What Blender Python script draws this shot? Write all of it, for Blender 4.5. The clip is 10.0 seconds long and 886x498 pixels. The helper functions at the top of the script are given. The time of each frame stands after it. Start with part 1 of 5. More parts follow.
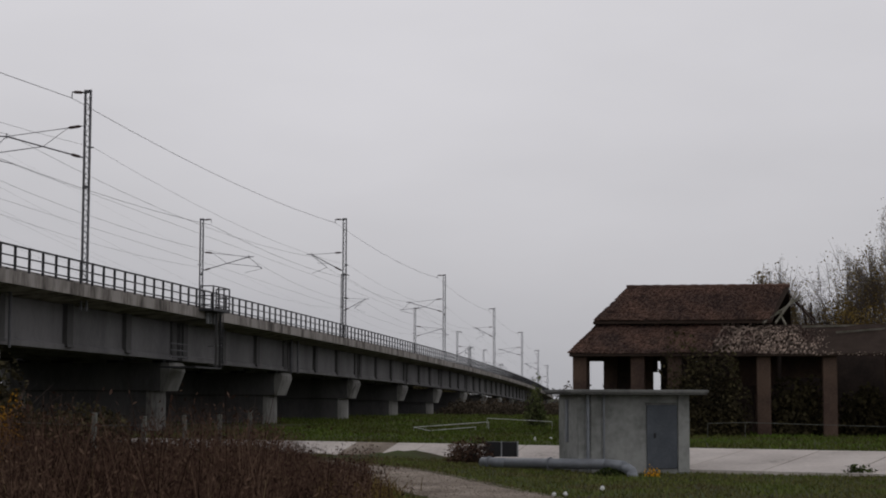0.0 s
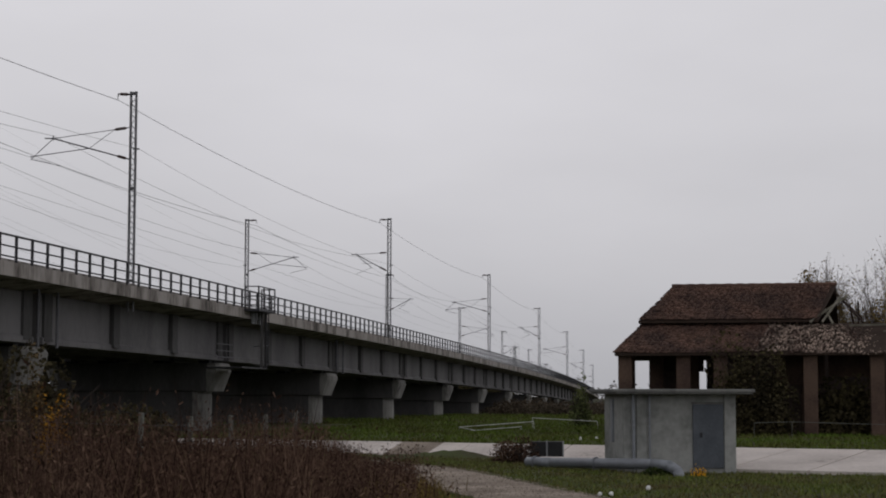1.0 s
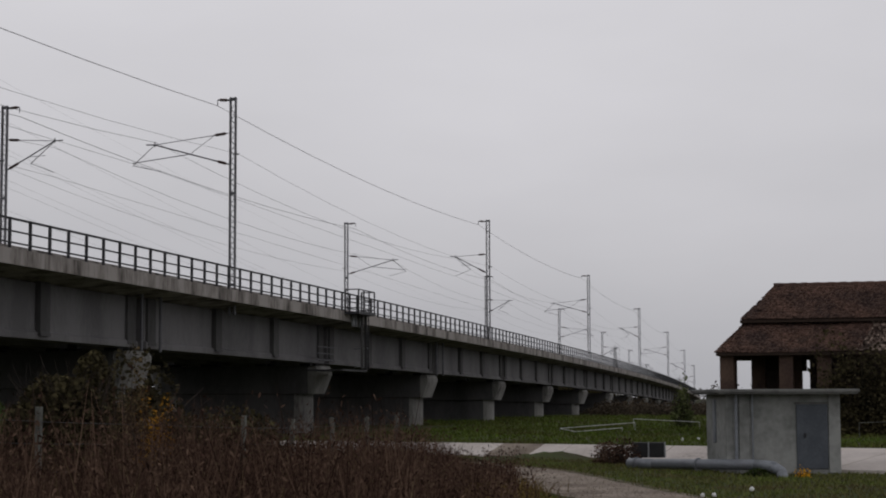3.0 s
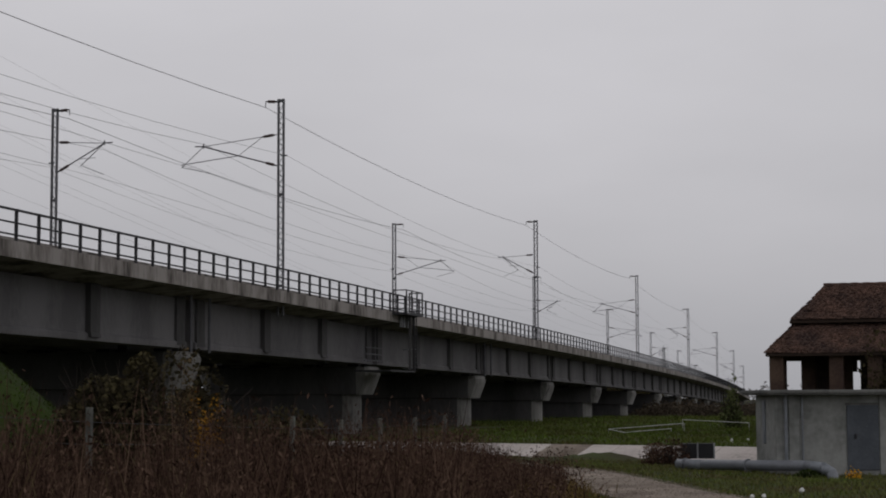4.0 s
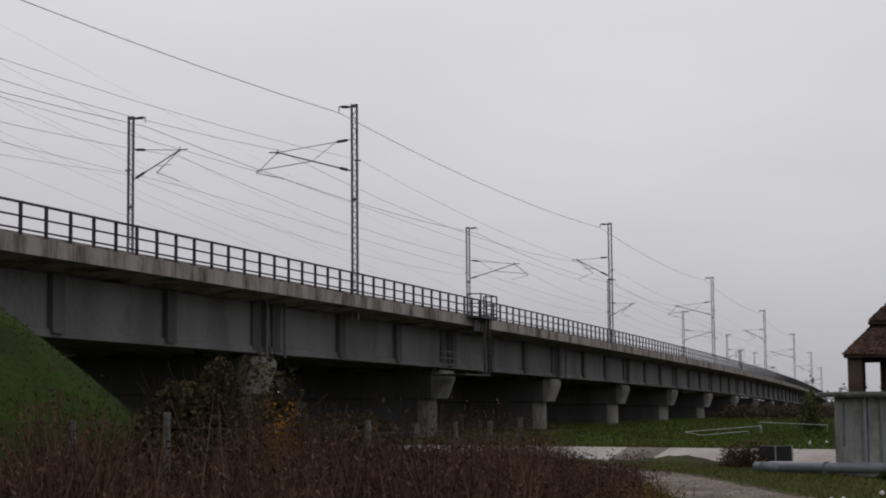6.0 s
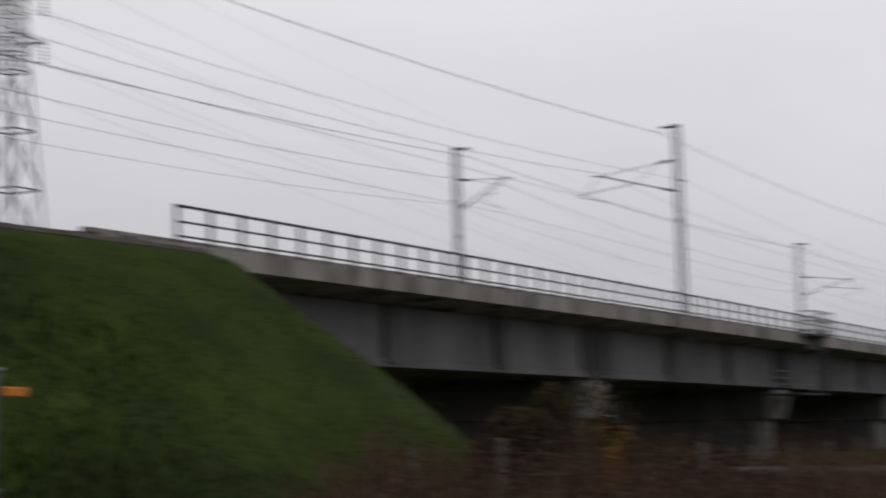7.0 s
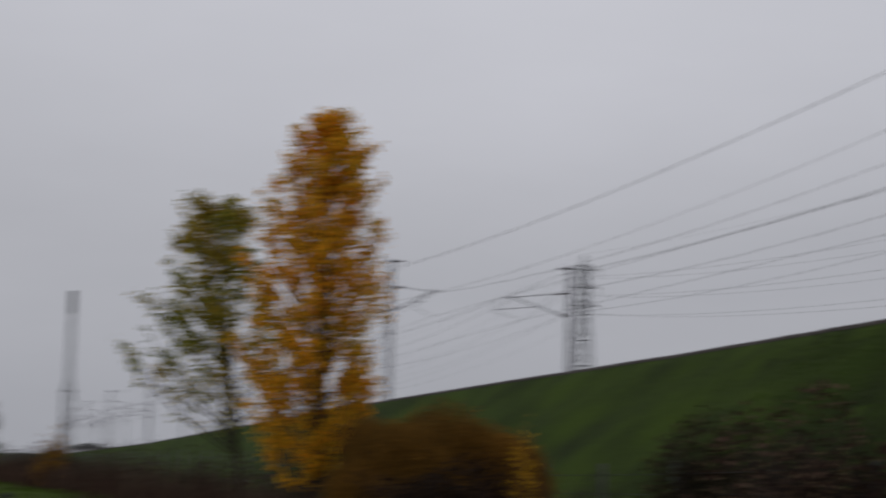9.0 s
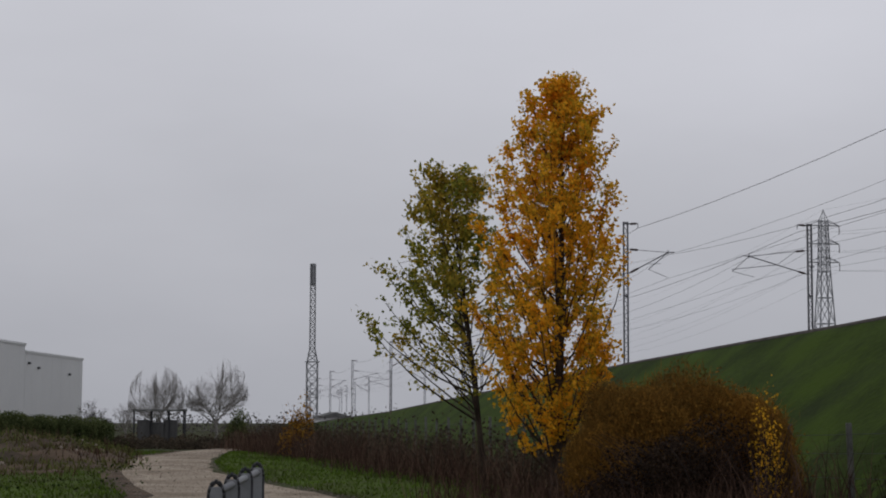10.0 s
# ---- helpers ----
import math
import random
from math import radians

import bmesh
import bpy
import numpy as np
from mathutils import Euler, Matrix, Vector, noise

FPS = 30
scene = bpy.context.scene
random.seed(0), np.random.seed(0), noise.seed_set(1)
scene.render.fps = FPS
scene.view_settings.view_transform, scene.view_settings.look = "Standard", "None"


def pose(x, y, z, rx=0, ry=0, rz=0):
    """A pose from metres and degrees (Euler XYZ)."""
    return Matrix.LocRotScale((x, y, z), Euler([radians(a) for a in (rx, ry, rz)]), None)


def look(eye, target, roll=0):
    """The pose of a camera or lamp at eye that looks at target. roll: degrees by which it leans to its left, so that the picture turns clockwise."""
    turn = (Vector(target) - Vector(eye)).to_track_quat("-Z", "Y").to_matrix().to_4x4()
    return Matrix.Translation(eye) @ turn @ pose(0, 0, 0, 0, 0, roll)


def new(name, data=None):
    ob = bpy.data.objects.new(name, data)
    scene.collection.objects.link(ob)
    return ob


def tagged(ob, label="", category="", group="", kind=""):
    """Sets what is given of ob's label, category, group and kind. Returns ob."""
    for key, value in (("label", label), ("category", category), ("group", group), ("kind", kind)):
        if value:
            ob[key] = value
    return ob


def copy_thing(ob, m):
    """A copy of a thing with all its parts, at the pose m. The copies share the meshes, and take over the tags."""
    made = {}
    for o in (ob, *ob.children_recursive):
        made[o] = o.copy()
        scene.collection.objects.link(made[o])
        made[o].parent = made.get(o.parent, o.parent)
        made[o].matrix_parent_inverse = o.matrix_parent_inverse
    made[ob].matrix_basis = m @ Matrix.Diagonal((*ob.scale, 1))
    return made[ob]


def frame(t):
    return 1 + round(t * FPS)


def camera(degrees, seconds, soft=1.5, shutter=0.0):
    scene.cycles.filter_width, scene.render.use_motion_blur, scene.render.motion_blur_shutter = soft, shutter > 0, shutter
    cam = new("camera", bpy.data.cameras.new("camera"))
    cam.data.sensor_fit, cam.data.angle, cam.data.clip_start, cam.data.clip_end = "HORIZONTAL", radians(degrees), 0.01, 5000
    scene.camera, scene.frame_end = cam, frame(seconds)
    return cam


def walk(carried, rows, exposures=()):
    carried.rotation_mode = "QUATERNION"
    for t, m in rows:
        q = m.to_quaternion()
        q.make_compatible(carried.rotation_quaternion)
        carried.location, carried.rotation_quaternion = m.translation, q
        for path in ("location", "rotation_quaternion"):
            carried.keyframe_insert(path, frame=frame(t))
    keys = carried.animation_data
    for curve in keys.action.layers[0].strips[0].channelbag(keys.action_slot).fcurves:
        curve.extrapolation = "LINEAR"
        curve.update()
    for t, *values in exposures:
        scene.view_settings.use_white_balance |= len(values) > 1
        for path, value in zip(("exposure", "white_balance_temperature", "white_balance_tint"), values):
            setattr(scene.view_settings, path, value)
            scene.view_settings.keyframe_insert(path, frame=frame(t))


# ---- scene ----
# ---- camera: stands on a small rise beside the railway and turns from right to left ----
cam = camera(29.1, 10.0, soft=1.9, shutter=0.4)
EYE = (0.0, 0.0, 2.26)
# seconds, yaw, pitch, roll; the railway runs along x, to the far side of y = 28
TURN = [
    (0.0, -80.37, 4.97, -0.15),
    (0.5, -79.74, 4.96, -0.12),
    (1.0, -78.86, 4.96, -0.06),
    (1.5, -78.00, 4.97, -0.05),
    (2.0, -77.16, 4.98, 0.03),
    (2.5, -76.34, 5.00, 0.17),
    (4.0, -73.90, 5.05, 0.25),
    (4.5, -73.14, 5.07, 0.22),
    (5.0, -72.37, 5.12, 0.22),
    (6.5, -69.47, 5.33, 1.20),
    (7.0, -60.31, 6.18, 1.59),
    (7.2, -52.38, 6.84, 1.98),
    (7.4, -42.12, 7.64, 2.80),
    (7.5, -36.00, 8.05, 2.69),
    (7.6, -29.47, 8.52, 2.85),
    (7.8, -14.40, 9.48, 0.6),
    (8.0, 0.93, 10.1, 0.4),
    (8.3, 28.52, 9.38, -0.65),
    (8.4, 36.30, 8.84, -1.17),
    (8.5, 43.6, 8.34, -1.57),
    (8.6, 50.84, 7.79, -1.73),
    (8.7, 57.28, 7.44, -1.38),
    (8.8, 62.86, 7.10, -0.89),
    (9.0, 71.52, 6.55, -1.38),
    (9.5, 79.63, 5.64, -0.31),
    (10.0, 79.52, 5.26, -0.22),
]
EXPOSURE = [(0.0, 0.05), (1.0, 0.09), (2.5, 0.08), (4.0, -0.14), (4.6, -0.13), (5.0, 0.14), (5.4, 0.14), (6.5, 0.11), (7.2, 0.24), (7.6, 0.22), (8.05, 0.12), (8.5, -0.02), (9.0, -0.28), (9.5, -0.12), (10.0, -0.12)]
EXPOSURE = [(t, e, 6500 if t < 8.2 else 6250, 10) for t, e in EXPOSURE]
walk(cam, [(t, pose(*EYE, 90 + p, r, yaw)) for t, yaw, p, r in TURN], EXPOSURE)

# ---- world and sun: an even overcast sky ----
world = bpy.data.worlds.new("overcast_sky")
scene.world = world
world.use_nodes = True
wn, wl = world.node_tree.nodes, world.node_tree.links
wn.clear()
w_out = wn.new("ShaderNodeOutputWorld")
w_bg = wn.new("ShaderNodeBackground")
w_bg.inputs["Strength"].default_value = 1.0
w_ramp = wn.new("ShaderNodeValToRGB")
w_sep = wn.new("ShaderNodeSeparateXYZ")
w_tex = wn.new("ShaderNodeTexCoord")
w_noise = wn.new("ShaderNodeTexNoise")
w_noise.inputs["Scale"].default_value = 2.2
w_noise.inputs["Detail"].default_value = 5
w_add = wn.new("ShaderNodeMath")
w_add.operation = "MULTIPLY_ADD"
w_add.inputs[1].default_value = 0.22
w_map = wn.new("ShaderNodeMapping")
w_map.inputs["Scale"].default_value = (1, 1, 3)
wl.new(w_tex.outputs["Generated"], w_sep.inputs[0])
wl.new(w_tex.outputs["Generated"], w_map.inputs[0])
wl.new(w_map.outputs[0], w_noise.inputs["Vector"])
wl.new(w_noise.outputs["Fac"], w_add.inputs[0])
wl.new(w_sep.outputs["Z"], w_add.inputs[2])
wl.new(w_add.outputs[0], w_ramp.inputs[0])
ramp = w_ramp.color_ramp
ramp.elements[0].position, ramp.elements[0].color = 0.08, (0.38, 0.38, 0.405, 1)
ramp.elements[1].position, ramp.elements[1].color = 0.40, (0.71, 0.70, 0.735, 1)
el = ramp.elements.new(0.22)
el.color = (0.52, 0.515, 0.54, 1)
el = ramp.elements.new(0.60)
el.color = (0.48, 0.475, 0.50, 1)
el = ramp.elements.new(1.0)
el.color = (0.34, 0.34, 0.36, 1)
wl.new(w_ramp.outputs[0], w_bg.inputs["Color"])
wl.new(w_bg.outputs[0], w_out.inputs["Surface"])

sun = bpy.data.lights.new("veiled_sun", "SUN")
sun.energy, sun.angle, sun.color = 0.2, radians(50), (1.0, 0.97, 0.93)
sun_ob = new("veiled_sun", sun)
sun_ob.matrix_world = look((0, -40, 80), (20, 10, 0))


# ---- materials ----
def material(name, base, second=None, rough=0.85, metal=0.0, scale=1.0, fine=14.0, bump=0.25, streak=0.0, dark=None, contrast=(0.35, 0.65), island=0.0, spread=0.0):
    """A surface of two tones mixed by broad patches and fine grain, with relief; dark: tone of stains."""
    m = bpy.data.materials.new(name)
    m.use_nodes = True
    n, l = m.node_tree.nodes, m.node_tree.links
    b = n["Principled BSDF"]
    b.inputs["Roughness"].default_value = rough
    b.inputs["Metallic"].default_value = metal
    if rough >= 0.8:
        b.inputs["Specular IOR Level"].default_value = 0.12
    geo = n.new("ShaderNodeNewGeometry")
    src = geo.outputs["Position"]
    if streak:
        mp = n.new("ShaderNodeMapping")
        mp.inputs["Scale"].default_value = (1, 1, streak)
        l.new(src, mp.inputs[0])
        src = mp.outputs[0]
    big, small = n.new("ShaderNodeTexNoise"), n.new("ShaderNodeTexNoise")
    big.inputs["Scale"].default_value, big.inputs["Detail"].default_value = scale, 6
    small.inputs["Scale"].default_value, small.inputs["Detail"].default_value = fine, 4
    l.new(src, big.inputs["Vector"])
    l.new(src, small.inputs["Vector"])
    mixv = n.new("ShaderNodeMath")
    mixv.operation = "MULTIPLY_ADD"
    mixv.inputs[1].default_value = 0.45
    sub = n.new("ShaderNodeMath")
    sub.operation = "SUBTRACT"
    sub.inputs[1].default_value = 0.225
    l.new(small.outputs["Fac"], mixv.inputs[0])
    l.new(big.outputs["Fac"], mixv.inputs[2])
    l.new(mixv.outputs[0], sub.inputs[0])
    cr = n.new("ShaderNodeValToRGB")
    second = second or tuple(c * 0.72 for c in base)
    cr.color_ramp.elements[0].position, cr.color_ramp.elements[0].color = contrast[0], (*second, 1)
    cr.color_ramp.elements[1].position, cr.color_ramp.elements[1].color = contrast[1], (*base, 1)
    if dark:
        e = cr.color_ramp.elements.new(max(0.0, contrast[0] - 0.1))
        e.color = (*dark, 1)
    l.new(sub.outputs[0], cr.inputs[0])
    out = cr.outputs[0]
    if island or spread:
        src2 = geo.outputs["Random Per Island"] if island else n.new("ShaderNodeObjectInfo").outputs["Random"]
        hsv = n.new("ShaderNodeHueSaturation")
        mr = n.new("ShaderNodeMapRange")
        k = island or spread
        mr.inputs["To Min"].default_value, mr.inputs["To Max"].default_value = 1 - k, 1 + k
        l.new(src2, mr.inputs["Value"])
        l.new(mr.outputs[0], hsv.inputs["Value"])
        l.new(out, hsv.inputs["Color"])
        out = hsv.outputs[0]
    l.new(out, b.inputs["Base Color"])
    if bump:
        bp = n.new("ShaderNodeBump")
        bp.inputs["Strength"].default_value = bump
        bp.inputs["Distance"].default_value = 0.05
        l.new(small.outputs["Fac"], bp.inputs["Height"])
        l.new(bp.outputs[0], b.inputs["Normal"])
    return m


M_GROUND = material("rough_grass_ground", (0.055, 0.074, 0.017), (0.050, 0.042, 0.022), 0.95, scale=0.3, fine=4, bump=0.8)
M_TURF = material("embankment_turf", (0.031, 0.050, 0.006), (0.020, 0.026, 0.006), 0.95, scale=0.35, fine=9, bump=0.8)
# lit and half-lit tones of the same turf, light put into the colour
M_LITTURF = material("lit_embankment_turf", (0.058, 0.094, 0.010), (0.027, 0.042, 0.008), 0.95, scale=0.4, fine=5, bump=0.8, contrast=(0.3, 0.66))
M_HALFLITTURF = material("half_lit_embankment_turf", (0.038, 0.064, 0.007), (0.023, 0.033, 0.007), 0.95, scale=0.35, fine=6, bump=0.8)
M_VERGETURF = material("verge_turf", (0.088, 0.142, 0.015), (0.062, 0.07, 0.017), 0.95, scale=0.5, fine=6, bump=0.8)
M_BLADE = material("grass_blades", (0.0155, 0.029, 0.004), (0.016, 0.018, 0.005), 0.8, scale=0.3, fine=6, bump=0, island=0.45)
M_DIRT = material("gravel_track", (0.36, 0.305, 0.255), (0.18, 0.145, 0.118), 0.95, scale=0.6, fine=7, bump=0.5)
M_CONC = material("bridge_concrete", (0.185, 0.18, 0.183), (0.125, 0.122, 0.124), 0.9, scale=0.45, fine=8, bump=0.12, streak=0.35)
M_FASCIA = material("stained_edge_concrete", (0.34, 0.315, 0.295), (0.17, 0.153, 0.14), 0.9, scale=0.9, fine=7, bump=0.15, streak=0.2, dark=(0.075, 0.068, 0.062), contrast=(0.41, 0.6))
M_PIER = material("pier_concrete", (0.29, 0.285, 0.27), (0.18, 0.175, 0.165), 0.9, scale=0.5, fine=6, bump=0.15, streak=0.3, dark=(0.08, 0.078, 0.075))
M_PALE = material("pale_bank_concrete", (0.64, 0.58, 0.54), (0.48, 0.43, 0.40), 0.9, scale=0.3, fine=6, bump=0.15, dark=(0.3, 0.27, 0.24))
M_MAST = material("weathered_mast_steel", (0.13, 0.13, 0.14), (0.09, 0.09, 0.097), 0.6, 0.35, 2.0, 25, 0.05)
M_RAIL = material("dark_painted_steel", (0.045, 0.045, 0.05), None, 0.6, 0.4, 1.5, 20, 0.05)
M_GALV = material("galvanised_steel", (0.34, 0.345, 0.36), (0.25, 0.255, 0.265), 0.6, 0.35, 2.0, 25, 0.05)
M_WIRE = material("weathered_copper_wire", (0.09, 0.085, 0.085), None, 0.6, 0.5, 1, 10, 0)
M_INSUL = material("brown_insulator", (0.06, 0.03, 0.025), None, 0.35, 0, 3, 20, 0)
M_BALLAST = material("track_ballast", (0.125, 0.108, 0.095), (0.065, 0.057, 0.052), 0.95, scale=3, fine=12, bump=0.8)
M_SHED = material("grey_rendered_wall", (0.33, 0.335, 0.32), (0.20, 0.205, 0.195), 0.92, scale=0.9, fine=6, bump=0.12, dark=(0.16, 0.16, 0.15))
M_SLAB = material("roof_slab_concrete", (0.2, 0.2, 0.19), (0.12, 0.12, 0.115), 0.9, scale=1.2, fine=8, bump=0.15)
M_DOOR = material("blue_grey_steel_door", (0.10, 0.113, 0.132), (0.068, 0.077, 0.092), 0.55, 0.3, 1.2, 12, 0.04)
M_TILE = material("old_clay_tiles", (0.13, 0.077, 0.059), (0.066, 0.044, 0.038), 0.95, scale=0.6, fine=5, bump=0.1, island=0.45)
M_TILEPALE = material("broken_clay_tiles", (0.29, 0.225, 0.185), (0.075, 0.05, 0.042), 0.95, scale=0.8, fine=5, bump=0.1, island=0.7, contrast=(0.36, 0.54))
M_BRICK = material("old_brickwork", (0.125, 0.085, 0.064), (0.075, 0.05, 0.042), 0.95, scale=0.8, fine=9, bump=0.3)
M_DARKWOOD = material("dark_beam_timber", (0.05, 0.035, 0.028), None, 0.9, 0, 2, 15, 0.2)
M_PIPE = material("grey_painted_pipe", (0.24, 0.26, 0.285), (0.18, 0.19, 0.21), 0.45, 0.2, 1.5, 14, 0.03)
M_BLACK = material("black_grating", (0.018, 0.018, 0.02), None, 0.7, 0.2, 2, 20, 0.1)
M_GATE = material("blue_grey_gate_steel", (0.15, 0.17, 0.20), (0.10, 0.115, 0.14), 0.5, 0.5, 1.5, 14, 0.04)
M_POST = material("weathered_concrete_post", (0.17, 0.175, 0.155), (0.10, 0.10, 0.09), 0.9, 0, 2, 16, 0.1)
M_STEP = material("step_concrete", (0.18, 0.165, 0.14), (0.10, 0.095, 0.07), 0.95, 0, 1.5, 10, 0.15, spread=0.3)
M_WALLWHITE = material("pale_metal_cladding", (0.72, 0.72, 0.72), (0.68, 0.68, 0.68), 0.6, 0, 0.1, 2, 0)
M_BARK = material("grey_brown_bark", (0.075, 0.058, 0.045), (0.04, 0.03, 0.025), 0.95, 0, 2, 18, 0.3)
M_DRYBARK = material("dry_brown_branches", (0.13, 0.11, 0.095), (0.09, 0.075, 0.065), 0.95, 0, 1, 8, 0)
M_TWIG = material("bare_twigs", (0.06, 0.047, 0.04), (0.04, 0.032, 0.028), 0.95, 0, 1, 8, 0)
M_SOIL = material("bare_red_soil", (0.155, 0.11, 0.075), (0.075, 0.057, 0.04), 0.95, 0, 0.7, 5, 0.6)
M_ORANGE = material("orange_reflector", (0.75, 0.26, 0.02), (0.6, 0.2, 0.015), 0.4, 0, 3, 10, 0)
M_PLATE_W = material("white_enamel", (0.75, 0.75, 0.75), None, 0.4, 0, 3, 10, 0)
M_LITTER = material("white_plastic_litter", (0.7, 0.7, 0.68), (0.55, 0.55, 0.53), 0.5, 0, 3, 10, 0)


def leaf_material(name, tones, scale=0.5, island=0.35, through_light=0.35):
    """Thin leaves of several tones, partly lit through."""
    m = bpy.data.materials.new(name)
    m.use_nodes = True
    n, l = m.node_tree.nodes, m.node_tree.links
    n.remove(n["Principled BSDF"])
    geo = n.new("ShaderNodeNewGeometry")
    tx = n.new("ShaderNodeTexNoise")
    tx.inputs["Scale"].default_value, tx.inputs["Detail"].default_value = scale, 3
    l.new(geo.outputs["Position"], tx.inputs["Vector"])
    add = n.new("ShaderNodeMath")
    add.operation = "MULTIPLY_ADD"
    add.inputs[1].default_value = 0.3
    l.new(geo.outputs["Random Per Island"], add.inputs[0])
    l.new(tx.outputs["Fac"], add.inputs[2])
    cr = n.new("ShaderNodeValToRGB")
    cr.color_ramp.elements[0].position, cr.color_ramp.elements[0].color = 0.40, (*tones[0], 1)
    cr.color_ramp.elements[1].position, cr.color_ramp.elements[1].color = 0.85, (*tones[-1], 1)
    for i, c in enumerate(tones[1:-1]):
        cr.color_ramp.elements.new(0.40 + 0.45 * (i + 1) / (len(tones) - 1)).color = (*c, 1)
    l.new(add.outputs[0], cr.inputs[0])
    hsv = n.new("ShaderNodeHueSaturation")
    mr = n.new("ShaderNodeMapRange")
    mr.inputs["To Min"].default_value, mr.inputs["To Max"].default_value = 1 - island, 1 + island
    l.new(geo.outputs["Random Per Island"], mr.inputs["Value"])
    l.new(mr.outputs[0], hsv.inputs["Value"])
    l.new(cr.outputs[0], hsv.inputs["Color"])
    d, tr, mx = n.new("ShaderNodeBsdfDiffuse"), n.new("ShaderNodeBsdfTranslucent"), n.new("ShaderNodeMixShader")
    mx.inputs[0].default_value = through_light
    l.new(hsv.outputs[0], d.inputs["Color"])
    l.new(hsv.outputs[0], tr.inputs["Color"])
    l.new(d.outputs[0], mx.inputs[1])
    l.new(tr.outputs[0], mx.inputs[2])
    l.new(mx.outputs[0], n["Material Output"].inputs["Surface"])
    return m


M_YELLOW = leaf_material("yellow_poplar_leaves", [(0.55, 0.41, 0.04), (0.86, 0.49, 0.04), (0.92, 0.50, 0.035)], 0.7, 0.25, 0.5)
M_OLIVE = leaf_material("olive_poplar_leaves", [(0.21, 0.25, 0.045), (0.35, 0.33, 0.055), (0.52, 0.36, 0.055)], 0.5, 0.35, 0.45)
M_RUSTGOLD = leaf_material("dull_orange_leaves", [(0.16, 0.075, 0.02), (0.3, 0.15, 0.025), (0.42, 0.23, 0.03)], 0.8, 0.4, 0.3)
M_DARKLEAF = leaf_material("dark_shrub_leaves", [(0.034, 0.031, 0.02), (0.054, 0.046, 0.027), (0.08, 0.069, 0.035)], 0.6, 0.4, 0.15)
M_GREENLEAF = leaf_material("dark_green_shrub_leaves", [(0.024, 0.036, 0.014), (0.042, 0.06, 0.02), (0.066, 0.085, 0.028)], 0.6, 0.4, 0.2)
M_HEDGE = leaf_material("clipped_hedge_leaves", [(0.068, 0.088, 0.038), (0.105, 0.13, 0.052), (0.145, 0.162, 0.068)], 0.6, 0.35, 0.2)
M_WEED = leaf_material("dry_brown_weeds", [(0.040, 0.024, 0.019), (0.076, 0.045, 0.034), (0.135, 0.088, 0.063)], 0.5, 0.45, 0.15)
M_STRAW = leaf_material("straw_coloured_weeds", [(0.08, 0.055, 0.03), (0.14, 0.10, 0.055), (0.2, 0.15, 0.09)], 0.8, 0.4, 0.2)
M_BRAMBLE = leaf_material("dead_bramble_leaves", [(0.024, 0.016, 0.013), (0.04, 0.026, 0.02), (0.06, 0.042, 0.03)], 0.8, 0.4, 0.15)
# lightened for haze on far scrub; own colour on the bramble belt
M_FARSCRUB = leaf_material("dull_brown_scrub", [(0.06, 0.05, 0.04), (0.085, 0.07, 0.052), (0.11, 0.085, 0.06)], 0.15, 0.3, 0.2)
M_TAWNY = leaf_material("tawny_olive_leaves", [(0.10, 0.072, 0.028), (0.15, 0.105, 0.038), (0.2, 0.14, 0.05)], 0.4, 0.35, 0.2)
# leaf tones greyed and paled in place of distance haze
M_HAZEWOOD = leaf_material("hazed_winter_woods", [(0.10, 0.095, 0.095), (0.13, 0.12, 0.115), (0.15, 0.14, 0.13)], 0.05, 0.2, 0.2)
# brick colour darkened for the shade inside the barn
M_DIMBRICK = material("shade_dark_brickwork", (0.075, 0.055, 0.048), (0.045, 0.036, 0.032), 0.95, scale=0.8, fine=9, bump=0.3)
# concrete darkened to hold the shade under the deck
M_RIB = material("shade_dark_concrete", (0.118, 0.115, 0.115), (0.08, 0.078, 0.078), 0.9, scale=0.5, fine=8, bump=0.12, streak=0.3)
# blade colour brightened for the lit ends of the slope
M_LITBLADE = material("lit_short_grass", (0.050, 0.098, 0.009), (0.040, 0.058, 0.009), 0.85, scale=0.5, fine=5, bump=0, island=0.35)
M_MEADOW = material("meadow_blades", (0.088, 0.14, 0.02), (0.08, 0.076, 0.024), 0.85, scale=0.25, fine=6, bump=0, island=0.4)
M_VERGE = material("bright_verge_blades", (0.105, 0.178, 0.017), (0.068, 0.098, 0.017), 0.85, scale=0.3, fine=6, bump=0, island=0.4)
M_OCHRE = leaf_material("ochre_brown_thicket_twigs", [(0.13, 0.078, 0.024), (0.21, 0.115, 0.028), (0.31, 0.155, 0.03)], 0.35, 0.3, 0.3)
M_OLIVEGRASS = material("worn_verge_blades", (0.115, 0.15, 0.032), (0.12, 0.10, 0.045), 0.85, scale=0.5, fine=6, bump=0, island=0.4)
M_SANDY = material("sandy_track", (0.52, 0.435, 0.34), (0.28, 0.225, 0.165), 0.95, scale=0.45, fine=6, bump=0.5)
# bark colour paled to carry the haze of distance
M_HAZEBARK = material("hazed_bark", (0.34, 0.32, 0.30), (0.26, 0.24, 0.225), 0.95, 0, 1, 8, 0)
M_STONE = material("road_gravel", (0.36, 0.31, 0.255), (0.24, 0.2, 0.165), 0.95, 0, 2, 10, 0, island=0.25)


# ---- building helpers ----
def mesh_of(name, verts, faces, mat, smooth=False):
    me = bpy.data.meshes.new(name)
    me.from_pydata([tuple(map(float, v)) for v in verts], [], [tuple(map(int, q)) for q in faces])
    me.materials.append(mat)
    if smooth:
        me.shade_smooth()
    me.update()
    return me


